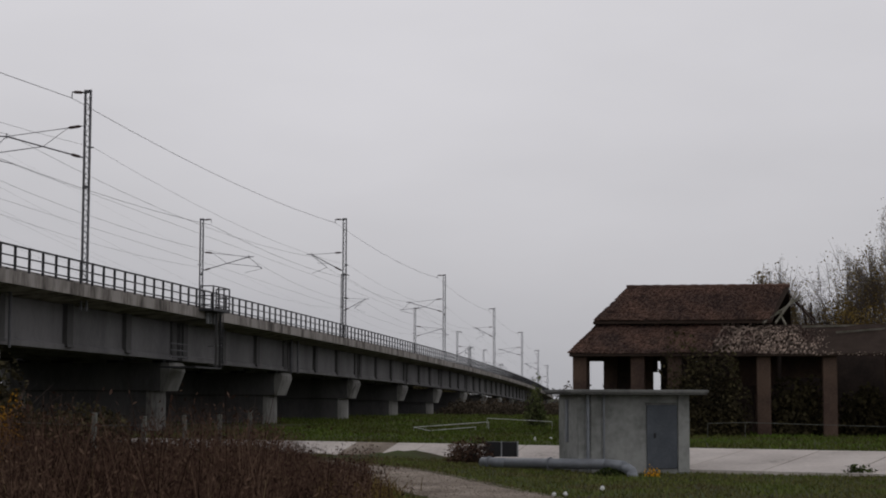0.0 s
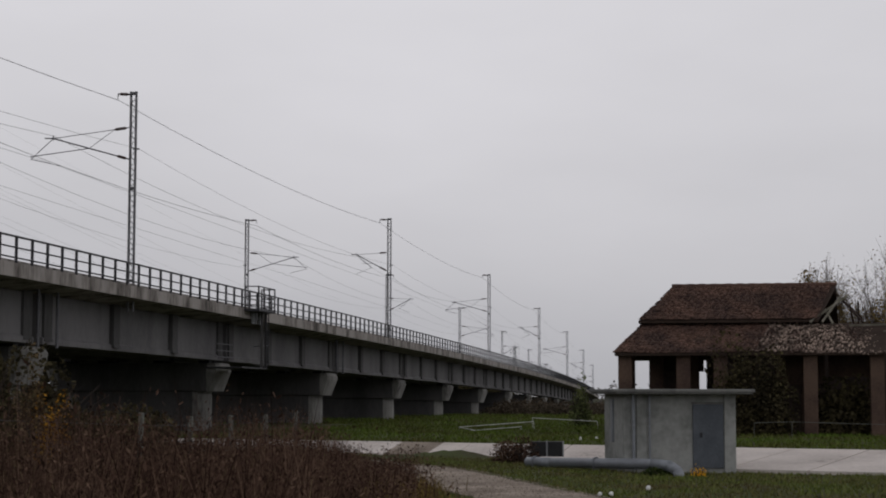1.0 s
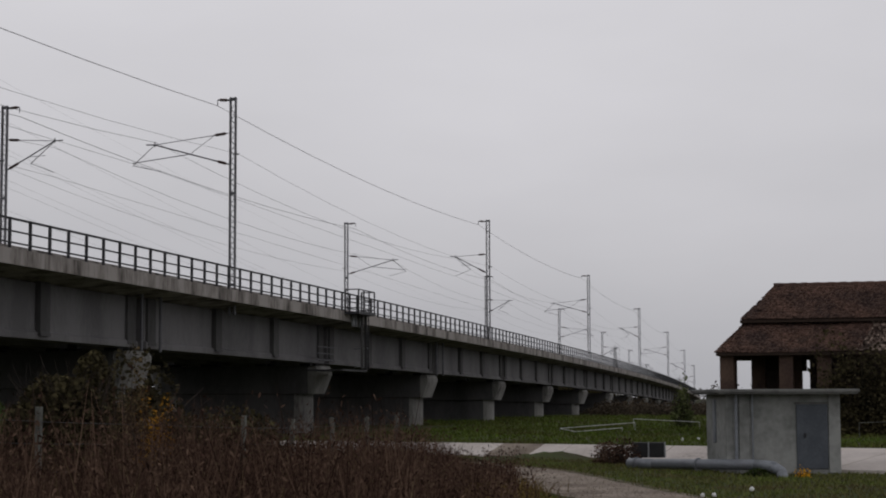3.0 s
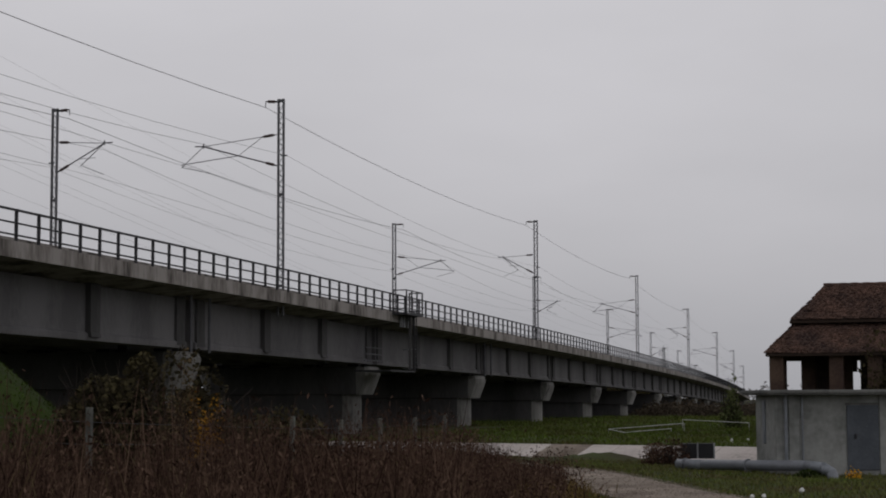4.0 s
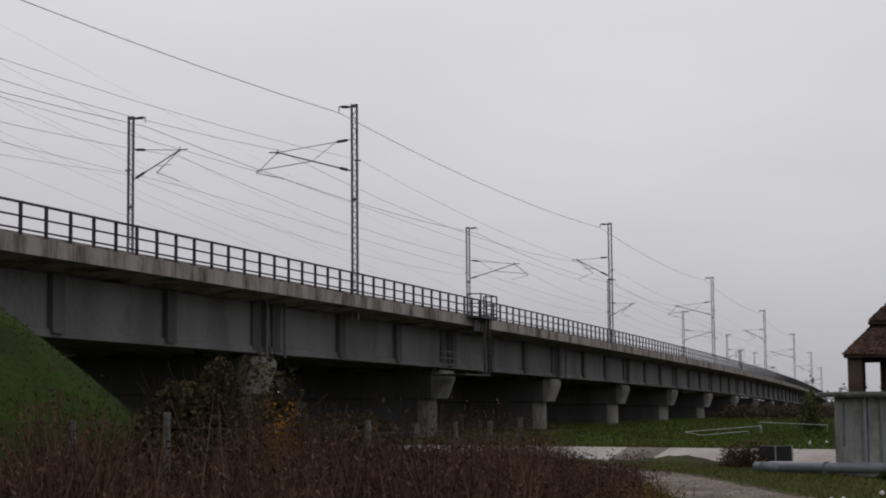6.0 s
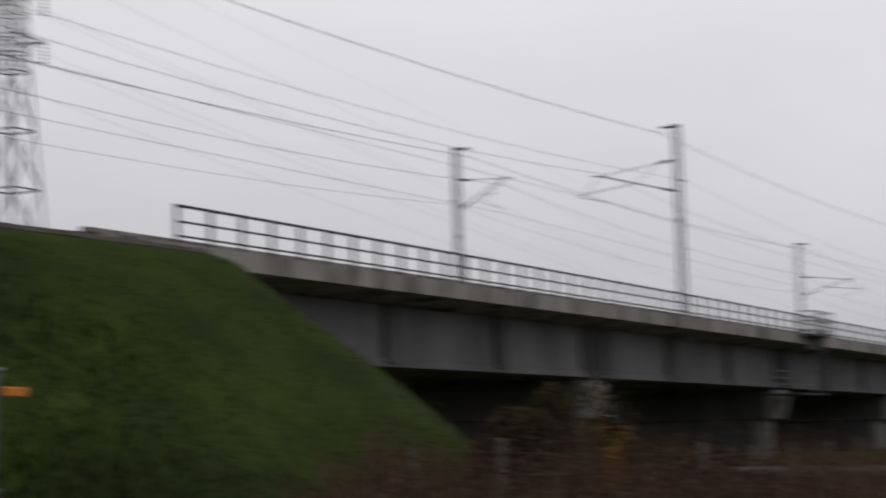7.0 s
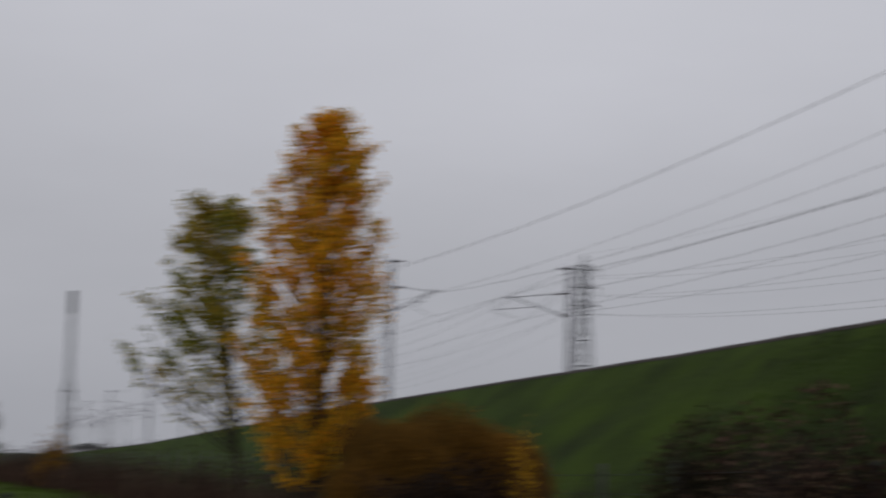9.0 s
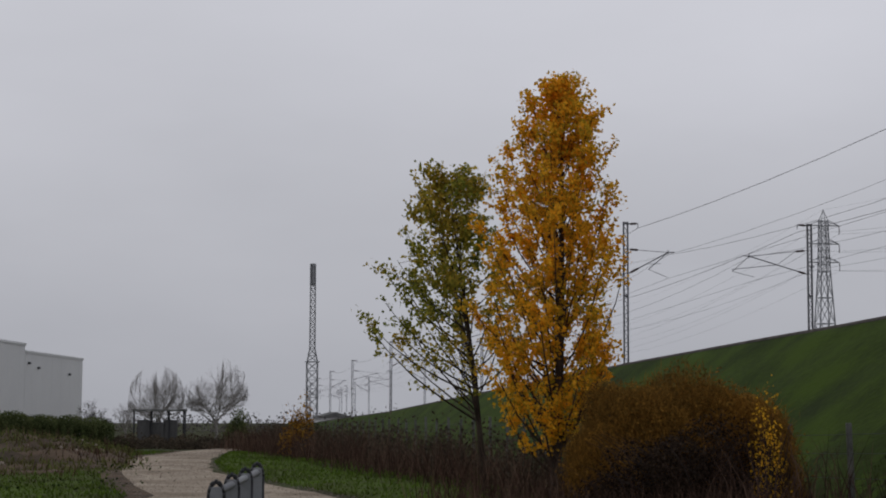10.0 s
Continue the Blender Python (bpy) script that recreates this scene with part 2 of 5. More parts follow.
def obj(name, me, parent=None, m=None):
    ob = new(name, me)
    if parent:
        ob.parent = parent
    if m is not None:
        ob.matrix_basis = m
    return ob


def part(name, bm, mat, parent=None, label="", smooth=False):
    """Links a bmesh as one mesh object under a thing or a part."""
    me = bpy.data.meshes.new(name)
    bmesh.ops.recalc_face_normals(bm, faces=bm.faces)
    bm.to_mesh(me)
    bm.free()
    me.materials.append(mat)
    if smooth:
        me.shade_smooth()
    ob = obj(name, me, parent)
    return tagged(ob, label=label)


def thing(name, label, category, m=None, group="", kind=""):
    ob = new(name)
    ob.empty_display_size = 0.2
    if m is not None:
        ob.matrix_basis = m
    return tagged(ob, label, category, group, kind)


def box(bm, x0, x1, y0, y1, z0, z1, bevel=0.0, m=None):
    mm = Matrix.LocRotScale(((x0 + x1) / 2, (y0 + y1) / 2, (z0 + z1) / 2), None, (x1 - x0, y1 - y0, z1 - z0))
    if m is not None:
        mm = m @ mm
    r = bmesh.ops.create_cube(bm, size=1.0, matrix=mm)
    if bevel:
        es = list({e for v in r["verts"] for e in v.link_edges})
        bmesh.ops.bevel(bm, geom=es, offset=bevel, segments=1, affect="EDGES")
    return bm


def rod(bm, a, b, r0, r1=None, seg=6):
    a, b = Vector(a), Vector(b)
    d = b - a
    if d.length < 1e-6:
        return bm
    q = d.to_track_quat("Z", "Y").to_matrix().to_4x4()
    bmesh.ops.create_cone(bm, cap_ends=True, segments=seg, radius1=r0, radius2=r0 if r1 is None else r1, depth=d.length, matrix=Matrix.Translation((a + b) / 2) @ q)
    return bm


def B():
    return bmesh.new()


def stick_part(name, sticks, mat, parent=None, seg=4, label=""):
    """One mesh of many tapered sticks (a, b, r0, r1)."""
    a = np.array([tuple(s[0]) for s in sticks], float)
    b = np.array([tuple(s[1]) for s in sticks], float)
    r = np.array([(s[2], s[3]) for s in sticks], float)
    d = b - a
    d /= np.linalg.norm(d, axis=1, keepdims=True) + 1e-9
    ref = np.where(np.abs(d[:, 2:3]) < 0.9, [[0.0, 0.0, 1.0]], [[1.0, 0.0, 0.0]])
    e1 = np.cross(d, ref)
    e1 /= np.linalg.norm(e1, axis=1, keepdims=True) + 1e-9
    e2 = np.cross(d, e1)
    rings = []
    for end, rad in ((a, r[:, 0]), (b, r[:, 1])):
        for k in range(seg):
            t = 2 * math.pi * k / seg
            rings.append(end + (e1 * math.cos(t) + e2 * math.sin(t)) * rad[:, None])
    v = np.stack(rings, 1).reshape(-1, 3)
    base_i = np.arange(len(sticks))[:, None] * 2 * seg
    f = [(base_i + [k, (k + 1) % seg, seg + (k + 1) % seg, seg + k]) for k in range(seg)]
    me = bpy.data.meshes.new(name)
    me.from_pydata(v.tolist(), [], np.concatenate(f, 0).tolist())
    me.materials.append(mat)
    return tagged(obj(name, me, parent), label=label)


def smooth_step(a, b, x):
    t = np.clip((x - a) / (b - a), 0, 1)
    return t * t * (3 - 2 * t)


# ---- railway line: curve and gradient ----
RADIUS = 5200.0


def line_xy(s, off):
    """A place on the line: s metres along it, off metres across, from the viewer."""
    return s * (1 + off / RADIUS), off + s * s / (2 * RADIUS)


def grade(s):
    s = np.asarray(s, float)
    c = np.clip(s, -120, 420)
    return 0.0152 * c - 6.8e-5 * c * c + np.where(s < -120, 5.0 * (np.exp((s + 120) / 150) - 1), 0)


def deck(s):
    return float(7.5 - 0.0045 * s - 1.65e-5 * s * s)


def on_line(s, off, z):
    x, y = line_xy(s, off)
    return Matrix.Translation((x, y, z)) @ pose(0, 0, 0, 0, 0, math.degrees(math.atan(s / RADIUS)))


def ruled(s_list, profile):
    """Verts and faces of a closed cross profile [(off, dz)] drawn along the line at deck height."""
    vs, fs, n = [], [], len(profile)
    for s in s_list:
        for off, dz in profile:
            x, y = line_xy(s, off)
            vs.append((x, y, deck(s) + dz))
    for i in range(len(s_list) - 1):
        for j in range(n):
            k = (j + 1) % n
            fs.append((i * n + j, (i + 1) * n + j, (i + 1) * n + k, i * n + k))
    fs.append(tuple(range(n)))
    e = (len(s_list) - 1) * n
    fs.append(tuple(e + n - 1 - j for j in range(n)))
    return vs, fs


# ---- ground ----
BANK_TOP = [(73.0, 34.0), (67.8, 17.9), (65.5, 12.3), (60.8, -0.4), (55.5, -16.0), (46.0, -42.0)]


def bank_side(x, y):
    """Signed distance past the top edge of the paved bank (towards the barn)."""
    ys = np.array([p[1] for p in BANK_TOP])[::-1]
    xs = np.array([p[0] for p in BANK_TOP])[::-1]
    return (x - np.interp(y, ys, xs)) * 0.94


def ground_z(x, y):
    x, y = np.asarray(x, float), np.asarray(y, float)
    r = np.hypot(x, y)
    z = 0.58 * (1 - smooth_step(4, 30, r))
    z = z + 0.5 * smooth_step(6, 12, y) * (1 - smooth_step(14, 40, np.abs(x)))
    z = z + 0.42 * smooth_step(-1.2, 0.2, bank_side(x, y)) * smooth_step(30, 45, x)
    z = z - 3.0 * smooth_step(50, 260, -x) - 0.009 * np.maximum(-x - 200, 0)
    z = z + 0.05 * np.sin(x * 0.31 + 1.3) * np.cos(y * 0.37) * (1 - smooth_step(60, 120, r))
    return z


def gz(x, y):
    return float(ground_z(x, y))


u = np.linspace(-1, 1, 281)
axis = 2600 * np.sinh(6.2 * u) / np.sinh(6.2)
GX, GY = np.meshgrid(axis, axis, indexing="ij")
GZ = ground_z(GX, GY)
idx = np.arange(281 * 281).reshape(281, 281)
me = bpy.data.meshes.new("ground")
me.from_pydata(np.stack([GX, GY, GZ], -1).reshape(-1, 3).tolist(), [], np.stack([idx[:-1, :-1], idx[1:, :-1], idx[1:, 1:], idx[:-1, 1:]], -1).reshape(-1, 4).tolist())
me.materials.append(M_GROUND)
me.shade_smooth()
tagged(new("ground", me), "flat rough grass and bare soil field", "ground", kind="structure")


def strip(name, left, right, lift, mat, label, category, thick=0.0, n=8):
    """A strip of ground cover between two polylines, draped over the ground."""
    L, R = np.array(left, float), np.array(right, float)
    t = np.linspace(0, len(L) - 1, (len(L) - 1) * 10 + 1)
    L = np.stack([np.interp(t, range(len(L)), L[:, k]) for k in (0, 1)], 1)
    R = np.stack([np.interp(t, range(len(R)), R[:, k]) for k in (0, 1)], 1)
    vs = []
    for i in range(len(t)):
        wob = 0.25 * math.sin(i * 1.7) + 0.2 * math.sin(i * 0.63 + 2)
        for j in range(n + 1):
            a = j / n
            p = L[i] * (1 - a) + R[i] * a
            if j in (0, n):
                p = p + np.array([0.3, 0.7]) * wob
            edge = -0.10 if j in (0, n) else 0.0
            vs.append((p[0], p[1], gz(p[0], p[1]) + lift + edge))
    fs = [(i * (n + 1) + j, (i + 1) * (n + 1) + j, (i + 1) * (n + 1) + j + 1, i * (n + 1) + j + 1) for i in range(len(t) - 1) for j in range(n)]
    return tagged(new(name, mesh_of(name, vs, fs, mat, True)), label, category, kind="structure")


strip("road", [(18, 2.2), (37.6, 6.6), (42.0, 8.4), (47.5, 10.9), (58, 15.4)], [(18, -1.5), (38.2, 3.6), (45.0, 6.3), (52.0, 9.6), (58.5, 13.4)], 0.05, M_DIRT, "pale gravel farm track with worn ruts", "road")
strip("road", [(-14, -4.0), (-42.6, 0.1), (-58, -0.6), (-75.4, -0.3), (-103, 3.4), (-130, 8)], [(-14, 3.0), (-42, 5.6), (-58, 3.2), (-71, 3.6), (-103, 6.2), (-130, 10)], 0.05, M_SANDY, "pale sandy track bending away between grass verges", "road")

strip("verge", [(-20, -12), (-36, -9), (-48, -7.5), (-58, -6), (-66, -5)], [(-20, -3.1), (-36, -0.6), (-42.6, 0.3), (-58, -0.4), (-66, -0.3)], 0.025, M_VERGETURF, "bright green grass verge beside the sandy track", "verge")
strip("verge", [(-24, 3.8), (-36, 4.9), (-42, 5.5), (-58, 3.1), (-71, 3.5), (-90, 5.0)], [(-24, 9.5), (-36, 9.8), (-42, 9.6), (-58, 8.0), (-71, 7.5), (-90, 8.0)], 0.025, M_VERGETURF, "bright green grass verge between track and brambles", "verge")
strip("muddy_edge", [(-38, 0.2), (-44, -0.1), (-58, -1.1), (-75.4, -1.2), (-103, 2.6)], [(-38, 0.9), (-44, 1.2), (-58, 0.4), (-75.4, 0.6), (-103, 4.4)], 0.04, M_SOIL, "brown muddy margin of the sandy track", "verge")

# paved bank: sloping pale slabs with joints
bank = thing("paved_bank", "pale concrete slabs lining a low sloping bank", "bank", kind="structure")
bt = np.array(BANK_TOP)
tt = np.linspace(0.45, 4.6, 27)
edge = np.stack([np.interp(tt, range(len(bt)), bt[:, k]) for k in (0, 1)], 1)
for i in range(len(edge) - 1):
    a, b2 = edge[i], edge[i + 1]
    g = (b2 - a) * 0.012
    wa = 1.5 + 5.7 * float(smooth_step(6, -1, a[1]))
    wb = 1.5 + 5.7 * float(smooth_step(6, -1, b2[1]))
    p = [a + g, b2 - g, b2 - g - (wb, -wb * 0.3), a + g - (wa, -wa * 0.3)]
    zt = [0.50, 0.50, 0.07, 0.07]
    vs = [(q[0], q[1], zz) for q, zz in zip(p, zt)] + [(q[0], q[1], zz - 0.3) for q, zz in zip(p, zt)]
    obj("slab", mesh_of("slab", vs, [(0, 1, 2, 3), (7, 6, 5, 4), (0, 4, 5, 1), (1, 5, 6, 2), (2, 6, 7, 3), (3, 7, 4, 0)], M_DIRT if 13.2 < a[1] < 15.4 else M_PALE), bank)

# ---- embankment ----
CREST_Y, CREST_END = 22.8, 30.4


def crest_z(s):
    return np.interp(s, [-600, -300, -167, -76, -46, -24, -16, -10, 0, 20, 60], [-3.2, -0.9, 1.7, 4.38, 5.15, 5.86, 6.16, 6.37, 6.6, 6.42, 6.38])


def bank_height(x, y):
    s = np.asarray(x, float)
    off = y - s * s / (2 * RADIUS)
    dx, dy = np.maximum(s - CREST_END, 0), np.maximum(CREST_Y - off, 0)
    dist = np.hypot(dx * 0.95, dy)
    back = np.maximum(off - 48, 0)
    z = crest_z(s) - np.maximum(dist, back) / 1.25
    z = z + 0.06 * np.sin(s * 0.9) * np.cos(off * 1.1) * (dist > 0.4)
    return z


xs = np.concatenate([-np.geomspace(500, 60, 60), np.linspace(-59, 52, 223)])
ys = np.concatenate([np.linspace(4, 23.6, 60), np.linspace(24.4, 62, 20)])
EX, EO = np.meshgrid(xs, ys, indexing="ij")
EY = EO + EX * EX / (2 * RADIUS)
EZ = np.maximum(bank_height(EX, EY), -7.0)
n1, n2 = EX.shape
idx = np.arange(n1 * n2).reshape(n1, n2)
me = bpy.data.meshes.new("embankment")
me.from_pydata(np.stack([EX, EY, EZ], -1).reshape(-1, 3).tolist(), [], np.stack([idx[:-1, :-1], idx[1:, :-1], idx[1:, 1:], idx[:-1, 1:]], -1).reshape(-1, 4).tolist())
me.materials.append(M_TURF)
me.materials.append(M_HALFLITTURF)
me.materials.append(M_LITTURF)
# slope ends take the lit tones, the middle keeps the darker one
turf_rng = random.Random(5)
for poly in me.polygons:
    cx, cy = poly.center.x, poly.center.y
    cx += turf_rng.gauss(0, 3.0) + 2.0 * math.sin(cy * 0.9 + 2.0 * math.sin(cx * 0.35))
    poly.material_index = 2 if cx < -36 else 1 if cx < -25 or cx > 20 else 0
me.shade_smooth()
tagged(new("embankment", me), "steep grassy railway embankment running to the bridge", "embankment", kind="structure")

# ---- viaduct ----
viaduct = thing("viaduct", "long grey concrete railway viaduct on broad piers", "viaduct", kind="structure")
JOINTS = [64.5 + 25 * k for k in range(-1, 16)]
FACE = 27.4
vs, fs = ruled([31.5] + list(np.arange(34, 440, 5.0)), [(FACE, 0.03), (FACE, -0.50), (FACE + 0.25, -0.50), (FACE + 2.2, -0.70), (FACE + 13.6, -0.75), (FACE + 13.6, 0.02), (FACE + 13.35, 0.02), (FACE + 13.3, -0.25), (FACE + 0.62, -0.25), (FACE + 0.6, 0.19), (FACE + 0.38, 0.19), (FACE + 0.34, 0.03)])
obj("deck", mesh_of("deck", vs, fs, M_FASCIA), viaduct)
for k, s0 in enumerate(JOINTS[:-1]):
    s1 = s0 + 25
    for row, off in enumerate((FACE + 1.85, FACE + 5.0, FACE + 8.2, FACE + 11.2)):
        if row and k > 5:
            continue
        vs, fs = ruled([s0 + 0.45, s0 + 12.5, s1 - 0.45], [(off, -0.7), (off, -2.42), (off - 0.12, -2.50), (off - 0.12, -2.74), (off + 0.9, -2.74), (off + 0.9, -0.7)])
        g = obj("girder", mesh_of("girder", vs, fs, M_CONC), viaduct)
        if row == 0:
            # ribs in the shade tone, for the shadow bands on the girder
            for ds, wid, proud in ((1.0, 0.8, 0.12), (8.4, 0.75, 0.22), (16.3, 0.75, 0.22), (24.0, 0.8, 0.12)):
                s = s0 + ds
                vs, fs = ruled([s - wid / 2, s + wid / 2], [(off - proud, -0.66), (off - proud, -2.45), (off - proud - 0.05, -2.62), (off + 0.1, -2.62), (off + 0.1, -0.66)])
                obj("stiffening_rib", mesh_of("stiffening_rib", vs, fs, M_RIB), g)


def pier(s):
    top = deck(s) - 2.74
    m = on_line(s, FACE + 6.8, 0)
    p = thing("pier", "", "")
    p.parent, p.matrix_basis = viaduct, m
    del_keys = [k for k in p.keys()]
    for k in del_keys:
        del p[k]
    # shaft: core coloured dark for the shade under the deck, rounded ends in a lit tone
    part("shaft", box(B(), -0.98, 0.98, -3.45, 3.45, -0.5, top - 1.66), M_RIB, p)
    for sg in (-1, 1):
        bm = B()
        ring = [(1.0 * math.sin(radians(a)), sg * (3.45 + 0.72 * math.cos(radians(a)))) for a in np.linspace(-90, 90, 9)]
        lo = [bm.verts.new((x, y, -0.5)) for x, y in ring]
        hi = [bm.verts.new((x, y, top - 1.66)) for x, y in ring]
        for i in range(len(ring)):
            j = (i + 1) % len(ring)
            bm.faces.new((lo[i], lo[j], hi[j], hi[i]))
        bm.faces.new(hi)
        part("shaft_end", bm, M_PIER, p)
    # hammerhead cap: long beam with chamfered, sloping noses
    # beam in the shade tone, noses in the paler lit tone
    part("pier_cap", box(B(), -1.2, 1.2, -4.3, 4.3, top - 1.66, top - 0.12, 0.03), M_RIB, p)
    for sg in (-1, 1):
        bm = B()
        rows = []
        for z, y, w in ((top - 1.66, 4.62, 1.12), (top - 0.62, 5.0, 1.2), (top - 0.34, 5.02, 1.2), (top - 0.12, 4.9, 1.1)):
            rows.append([bm.verts.new(q) for q in ((-w, sg * 4.3, z), (-w, sg * (y - 0.18), z), (-w + 0.2, sg * y, z), (w - 0.2, sg * y, z), (w, sg * (y - 0.18), z), (w, sg * 4.3, z))])
        for r0, r1 in zip(rows, rows[1:]):
            for i in range(6):
                j = (i + 1) % 6
                bm.faces.new((r0[i], r0[j], r1[j], r1[i]))
        bm.faces.new(rows[0])
        bm.faces.new(rows[-1])
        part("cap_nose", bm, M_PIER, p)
    for y in (-4.0, -1.4, 1.8, 4.2):
        for x in (-0.55, 0.55):
            bm = box(B(), x - 0.25, x + 0.25, y - 0.3, y + 0.3, top - 0.13, top + 0.01)
            part("bearing", bm, M_RAIL, p)


for s in JOINTS[1:-1]:
    pier(s)
bm = B()
abut = obj("abutment", None, viaduct, on_line(39.5, FACE + 6.8, 0))
box(bm, -6.0, 1.2, -5.6, 6.4, -0.3, deck(39.5) - 3.0)
part("seat_wall", bm, M_PIER, abut)
box_bm = box(B(), -6.0, -0.1, -5.3, 6.4, deck(39.5) - 3.0, deck(39.5) - 0.76)
part("back_wall", box_bm, M_CONC, abut)
vs, fs = ruled([30, 39.4], [(FACE + 0.7, -0.65), (FACE + 0.7, -4.2), (FACE + 1.3, -4.2), (FACE + 1.3, -0.65)])
obj("wing_wall", mesh_of("wing_wall", vs, fs, M_FASCIA), viaduct)

kerb = []
for s, top in ((16.0, 6.42), (31.46, deck(31.46) + 0.02)):
    for off, z in ((FACE - 0.02, top), (FACE + 0.5, top), (FACE + 0.5, 5.4), (FACE - 0.02, 5.4)):
        x, y = line_xy(s, off)
        kerb.append((x, y, z))
obj("approach_kerb", mesh_of("approach_kerb", kerb, [(0, 1, 5, 4), (1, 2, 6, 5), (2, 3, 7, 6), (3, 0, 4, 7), (3, 2, 1, 0), (4, 5, 6, 7)], M_BALLAST), viaduct)

# railing on the viaduct's near edge
railing = thing("railing", "dark steel railing with three rails along the deck", "railing")
RAIL_Y = FACE + 0.13
S0, S1 = 34.6, 430.0
bm = B()
box(bm, -0.035, 0.035, -0.05, 0.05, 0, 1.05)
box(bm, -0.1, 0.1, -0.09, 0.09, 0, 0.02)
post_me = bpy.data.meshes.new("post")
bm.to_mesh(post_me)
bm.free()
post_me.materials.append(M_RAIL)
npost = int((S1 - S0) / 1.42)
for i in range(npost):
    s = S0 + 0.08 + i * 1.42
    obj("post", post_me, railing, on_line(s, RAIL_Y, deck(s) + 0.02))
for h, t in ((1.03, 0.035), (0.62, 0.026), (0.24, 0.026)):
    vs, fs = ruled(list(np.arange(S0, S1, 4.0)), [(RAIL_Y - t, h - t), (RAIL_Y + t, h - t), (RAIL_Y + t, h + t), (RAIL_Y - t, h + t)])
    obj("rail", mesh_of("rail", vs, fs, M_RAIL), railing)


# ---- overhead line masts ----
def make_mast(pull, drop):
    """A lattice mast; pull: long cantilever reaching past the wire, otherwise a short one that pushes it out; drop: how far the cantilever hangs below the usual height."""
    t = thing("catenary_mast", "weathered lattice overhead-line mast with a %s tube cantilever" % ("long" if pull else "short"), "mast", group="overhead line masts")
    H = 8.74
    for y in (-0.125, 0.125):
        bm = B()
        box(bm, -0.075, 0.075, y - 0.033, y + 0.033, -1.3, H)
        part("channel", bm, M_MAST, t)
    n = 17
    for x in (-0.067, 0.067):
        bm = B()
        for i in range(n):
            z = 0.2 + i * (H - 0.5) / n
            rod(bm, (x, -0.12, z), (x, 0.12, z + 0.24), 0.011, seg=4)
            rod(bm, (x, 0.12, z + 0.24), (x, -0.12, z + 0.48), 0.011, seg=4)
        part("lacing", bm, M_MAST, t)
    for z in (0.1, 4.3, H - 0.08):
        part("batten_plate", box(B(), -0.08, 0.08, -0.095, 0.095, z - 0.06, z + 0.06), M_MAST, t)
    bm = B()
    box(bm, -0.04, 0.04, -0.15, 0.28, H - 0.16, H - 0.08, 0.01)
    part("top_arm", bm, M_RAIL, t, "dark bracket arm")
    bm = B()
    rod(bm, (0, 0.66, H - 0.09), (0, 0.75, H - 0.09), 0.03)
    rod(bm, (0, 0.75, H - 0.07), (0, 0.77, H - 0.36), 0.022)
    part("wire_clamp", bm, M_RAIL, t)

    def insulator(a, b):
        bm = B()
        a, b = Vector(a), Vector(b)
        for q in range(5):
            rod(bm, a.lerp(b, 0.12 + q * 0.16), a.lerp(b, 0.24 + q * 0.16), 0.07, seg=8)
        rod(bm, a, b, 0.04)
        part("insulator", bm, M_INSUL, t, "dark ribbed insulator")

    insulator((0, 0.26, H - 0.12), (0, 0.68, H - 0.09))
    up, low = (0, 0.12, 7.1 - drop), (0, 0.12, 5.62 - drop)
    apex = Vector((0, 3.85, 6.68 - drop)) if pull else Vector((0, 2.62, 6.95 - drop))
    up_end = Vector(up).lerp(apex, 0.21 if pull else 0.26)
    low_end = Vector(low).lerp(apex, 0.17 if pull else 0.27)
    insulator(Vector(up).lerp(apex, 0.05), up_end)
    insulator(Vector(low).lerp(apex, 0.05), low_end)
    bm = B()
    rod(bm, up, apex, 0.017)
    rod(bm, low, apex, 0.032)
    rod(bm, apex - Vector((0, 0.12, 0)), apex + Vector((0, 0.42, 0.02)), 0.03)
    rod(bm, apex - Vector((0, 0, 0.1)), apex + Vector((0, 0, 0.14)), 0.03)
    part("cantilever_tube", bm, M_MAST, t)
    bm = B()
    if pull:
        knee = Vector(low).lerp(apex, 0.53)
        rod(bm, apex, (0, 4.95, 5.72 - drop), 0.018)
        rod(bm, knee, (0, 4.95, 5.86 - drop), 0.02)
        rod(bm, up_end, knee, 0.014)
        rod(bm, (0, 4.9, 5.74 - drop), (0, 3.55, 5.42 - drop), 0.014)
    else:
        rod(bm, apex, (0, 1.38, 5.9 - drop), 0.022)
        rod(bm, (0, 1.3, 6.24 - drop), (0, 2.15, 6.27 - drop), 0.014)
        rod(bm, (0, 1.4, 5.92 - drop), (0, 2.6, 5.44 - drop), 0.014)
    part("registration_arm", bm, M_MAST, t)
    bm = B()
    rod(bm, (0, -0.3, 6.1 - drop), (0, 0.0, 6.1 - drop), 0.035)
    part("earth_clamp", bm, M_RAIL, t)
    return t


NEAR, ACROSS, A_S, STEP = 28.2, 11.7, 72.35, 56.5


def mast_base(s):
    return float(4.38 + grade(s)) + 2.26




def arm_drop(k):
    """The cantilevers hang lower on the masts of the falling part of the viaduct."""
    return 1.05 if k < 0 else 0.0


masts = {(pull, drop): make_mast(pull, drop) for pull in (True, False) for drop in (0.0, 1.05)}
placed = set()
for k in range(-6, 13):
    s = A_S - STEP * k
    for far in (0, 1):
        m = on_line(s, NEAR + ACROSS * far, mast_base(s) + 0.18 * far)
        if far:
            m = m @ pose(0, 0, 0, 0, 0, 180)
        pull = ((k + far) % 2 == 0, arm_drop(k))
        if pull in placed:
            copy_thing(masts[pull], m)
        else:
            masts[pull].matrix_basis = m
            placed.add(pull)


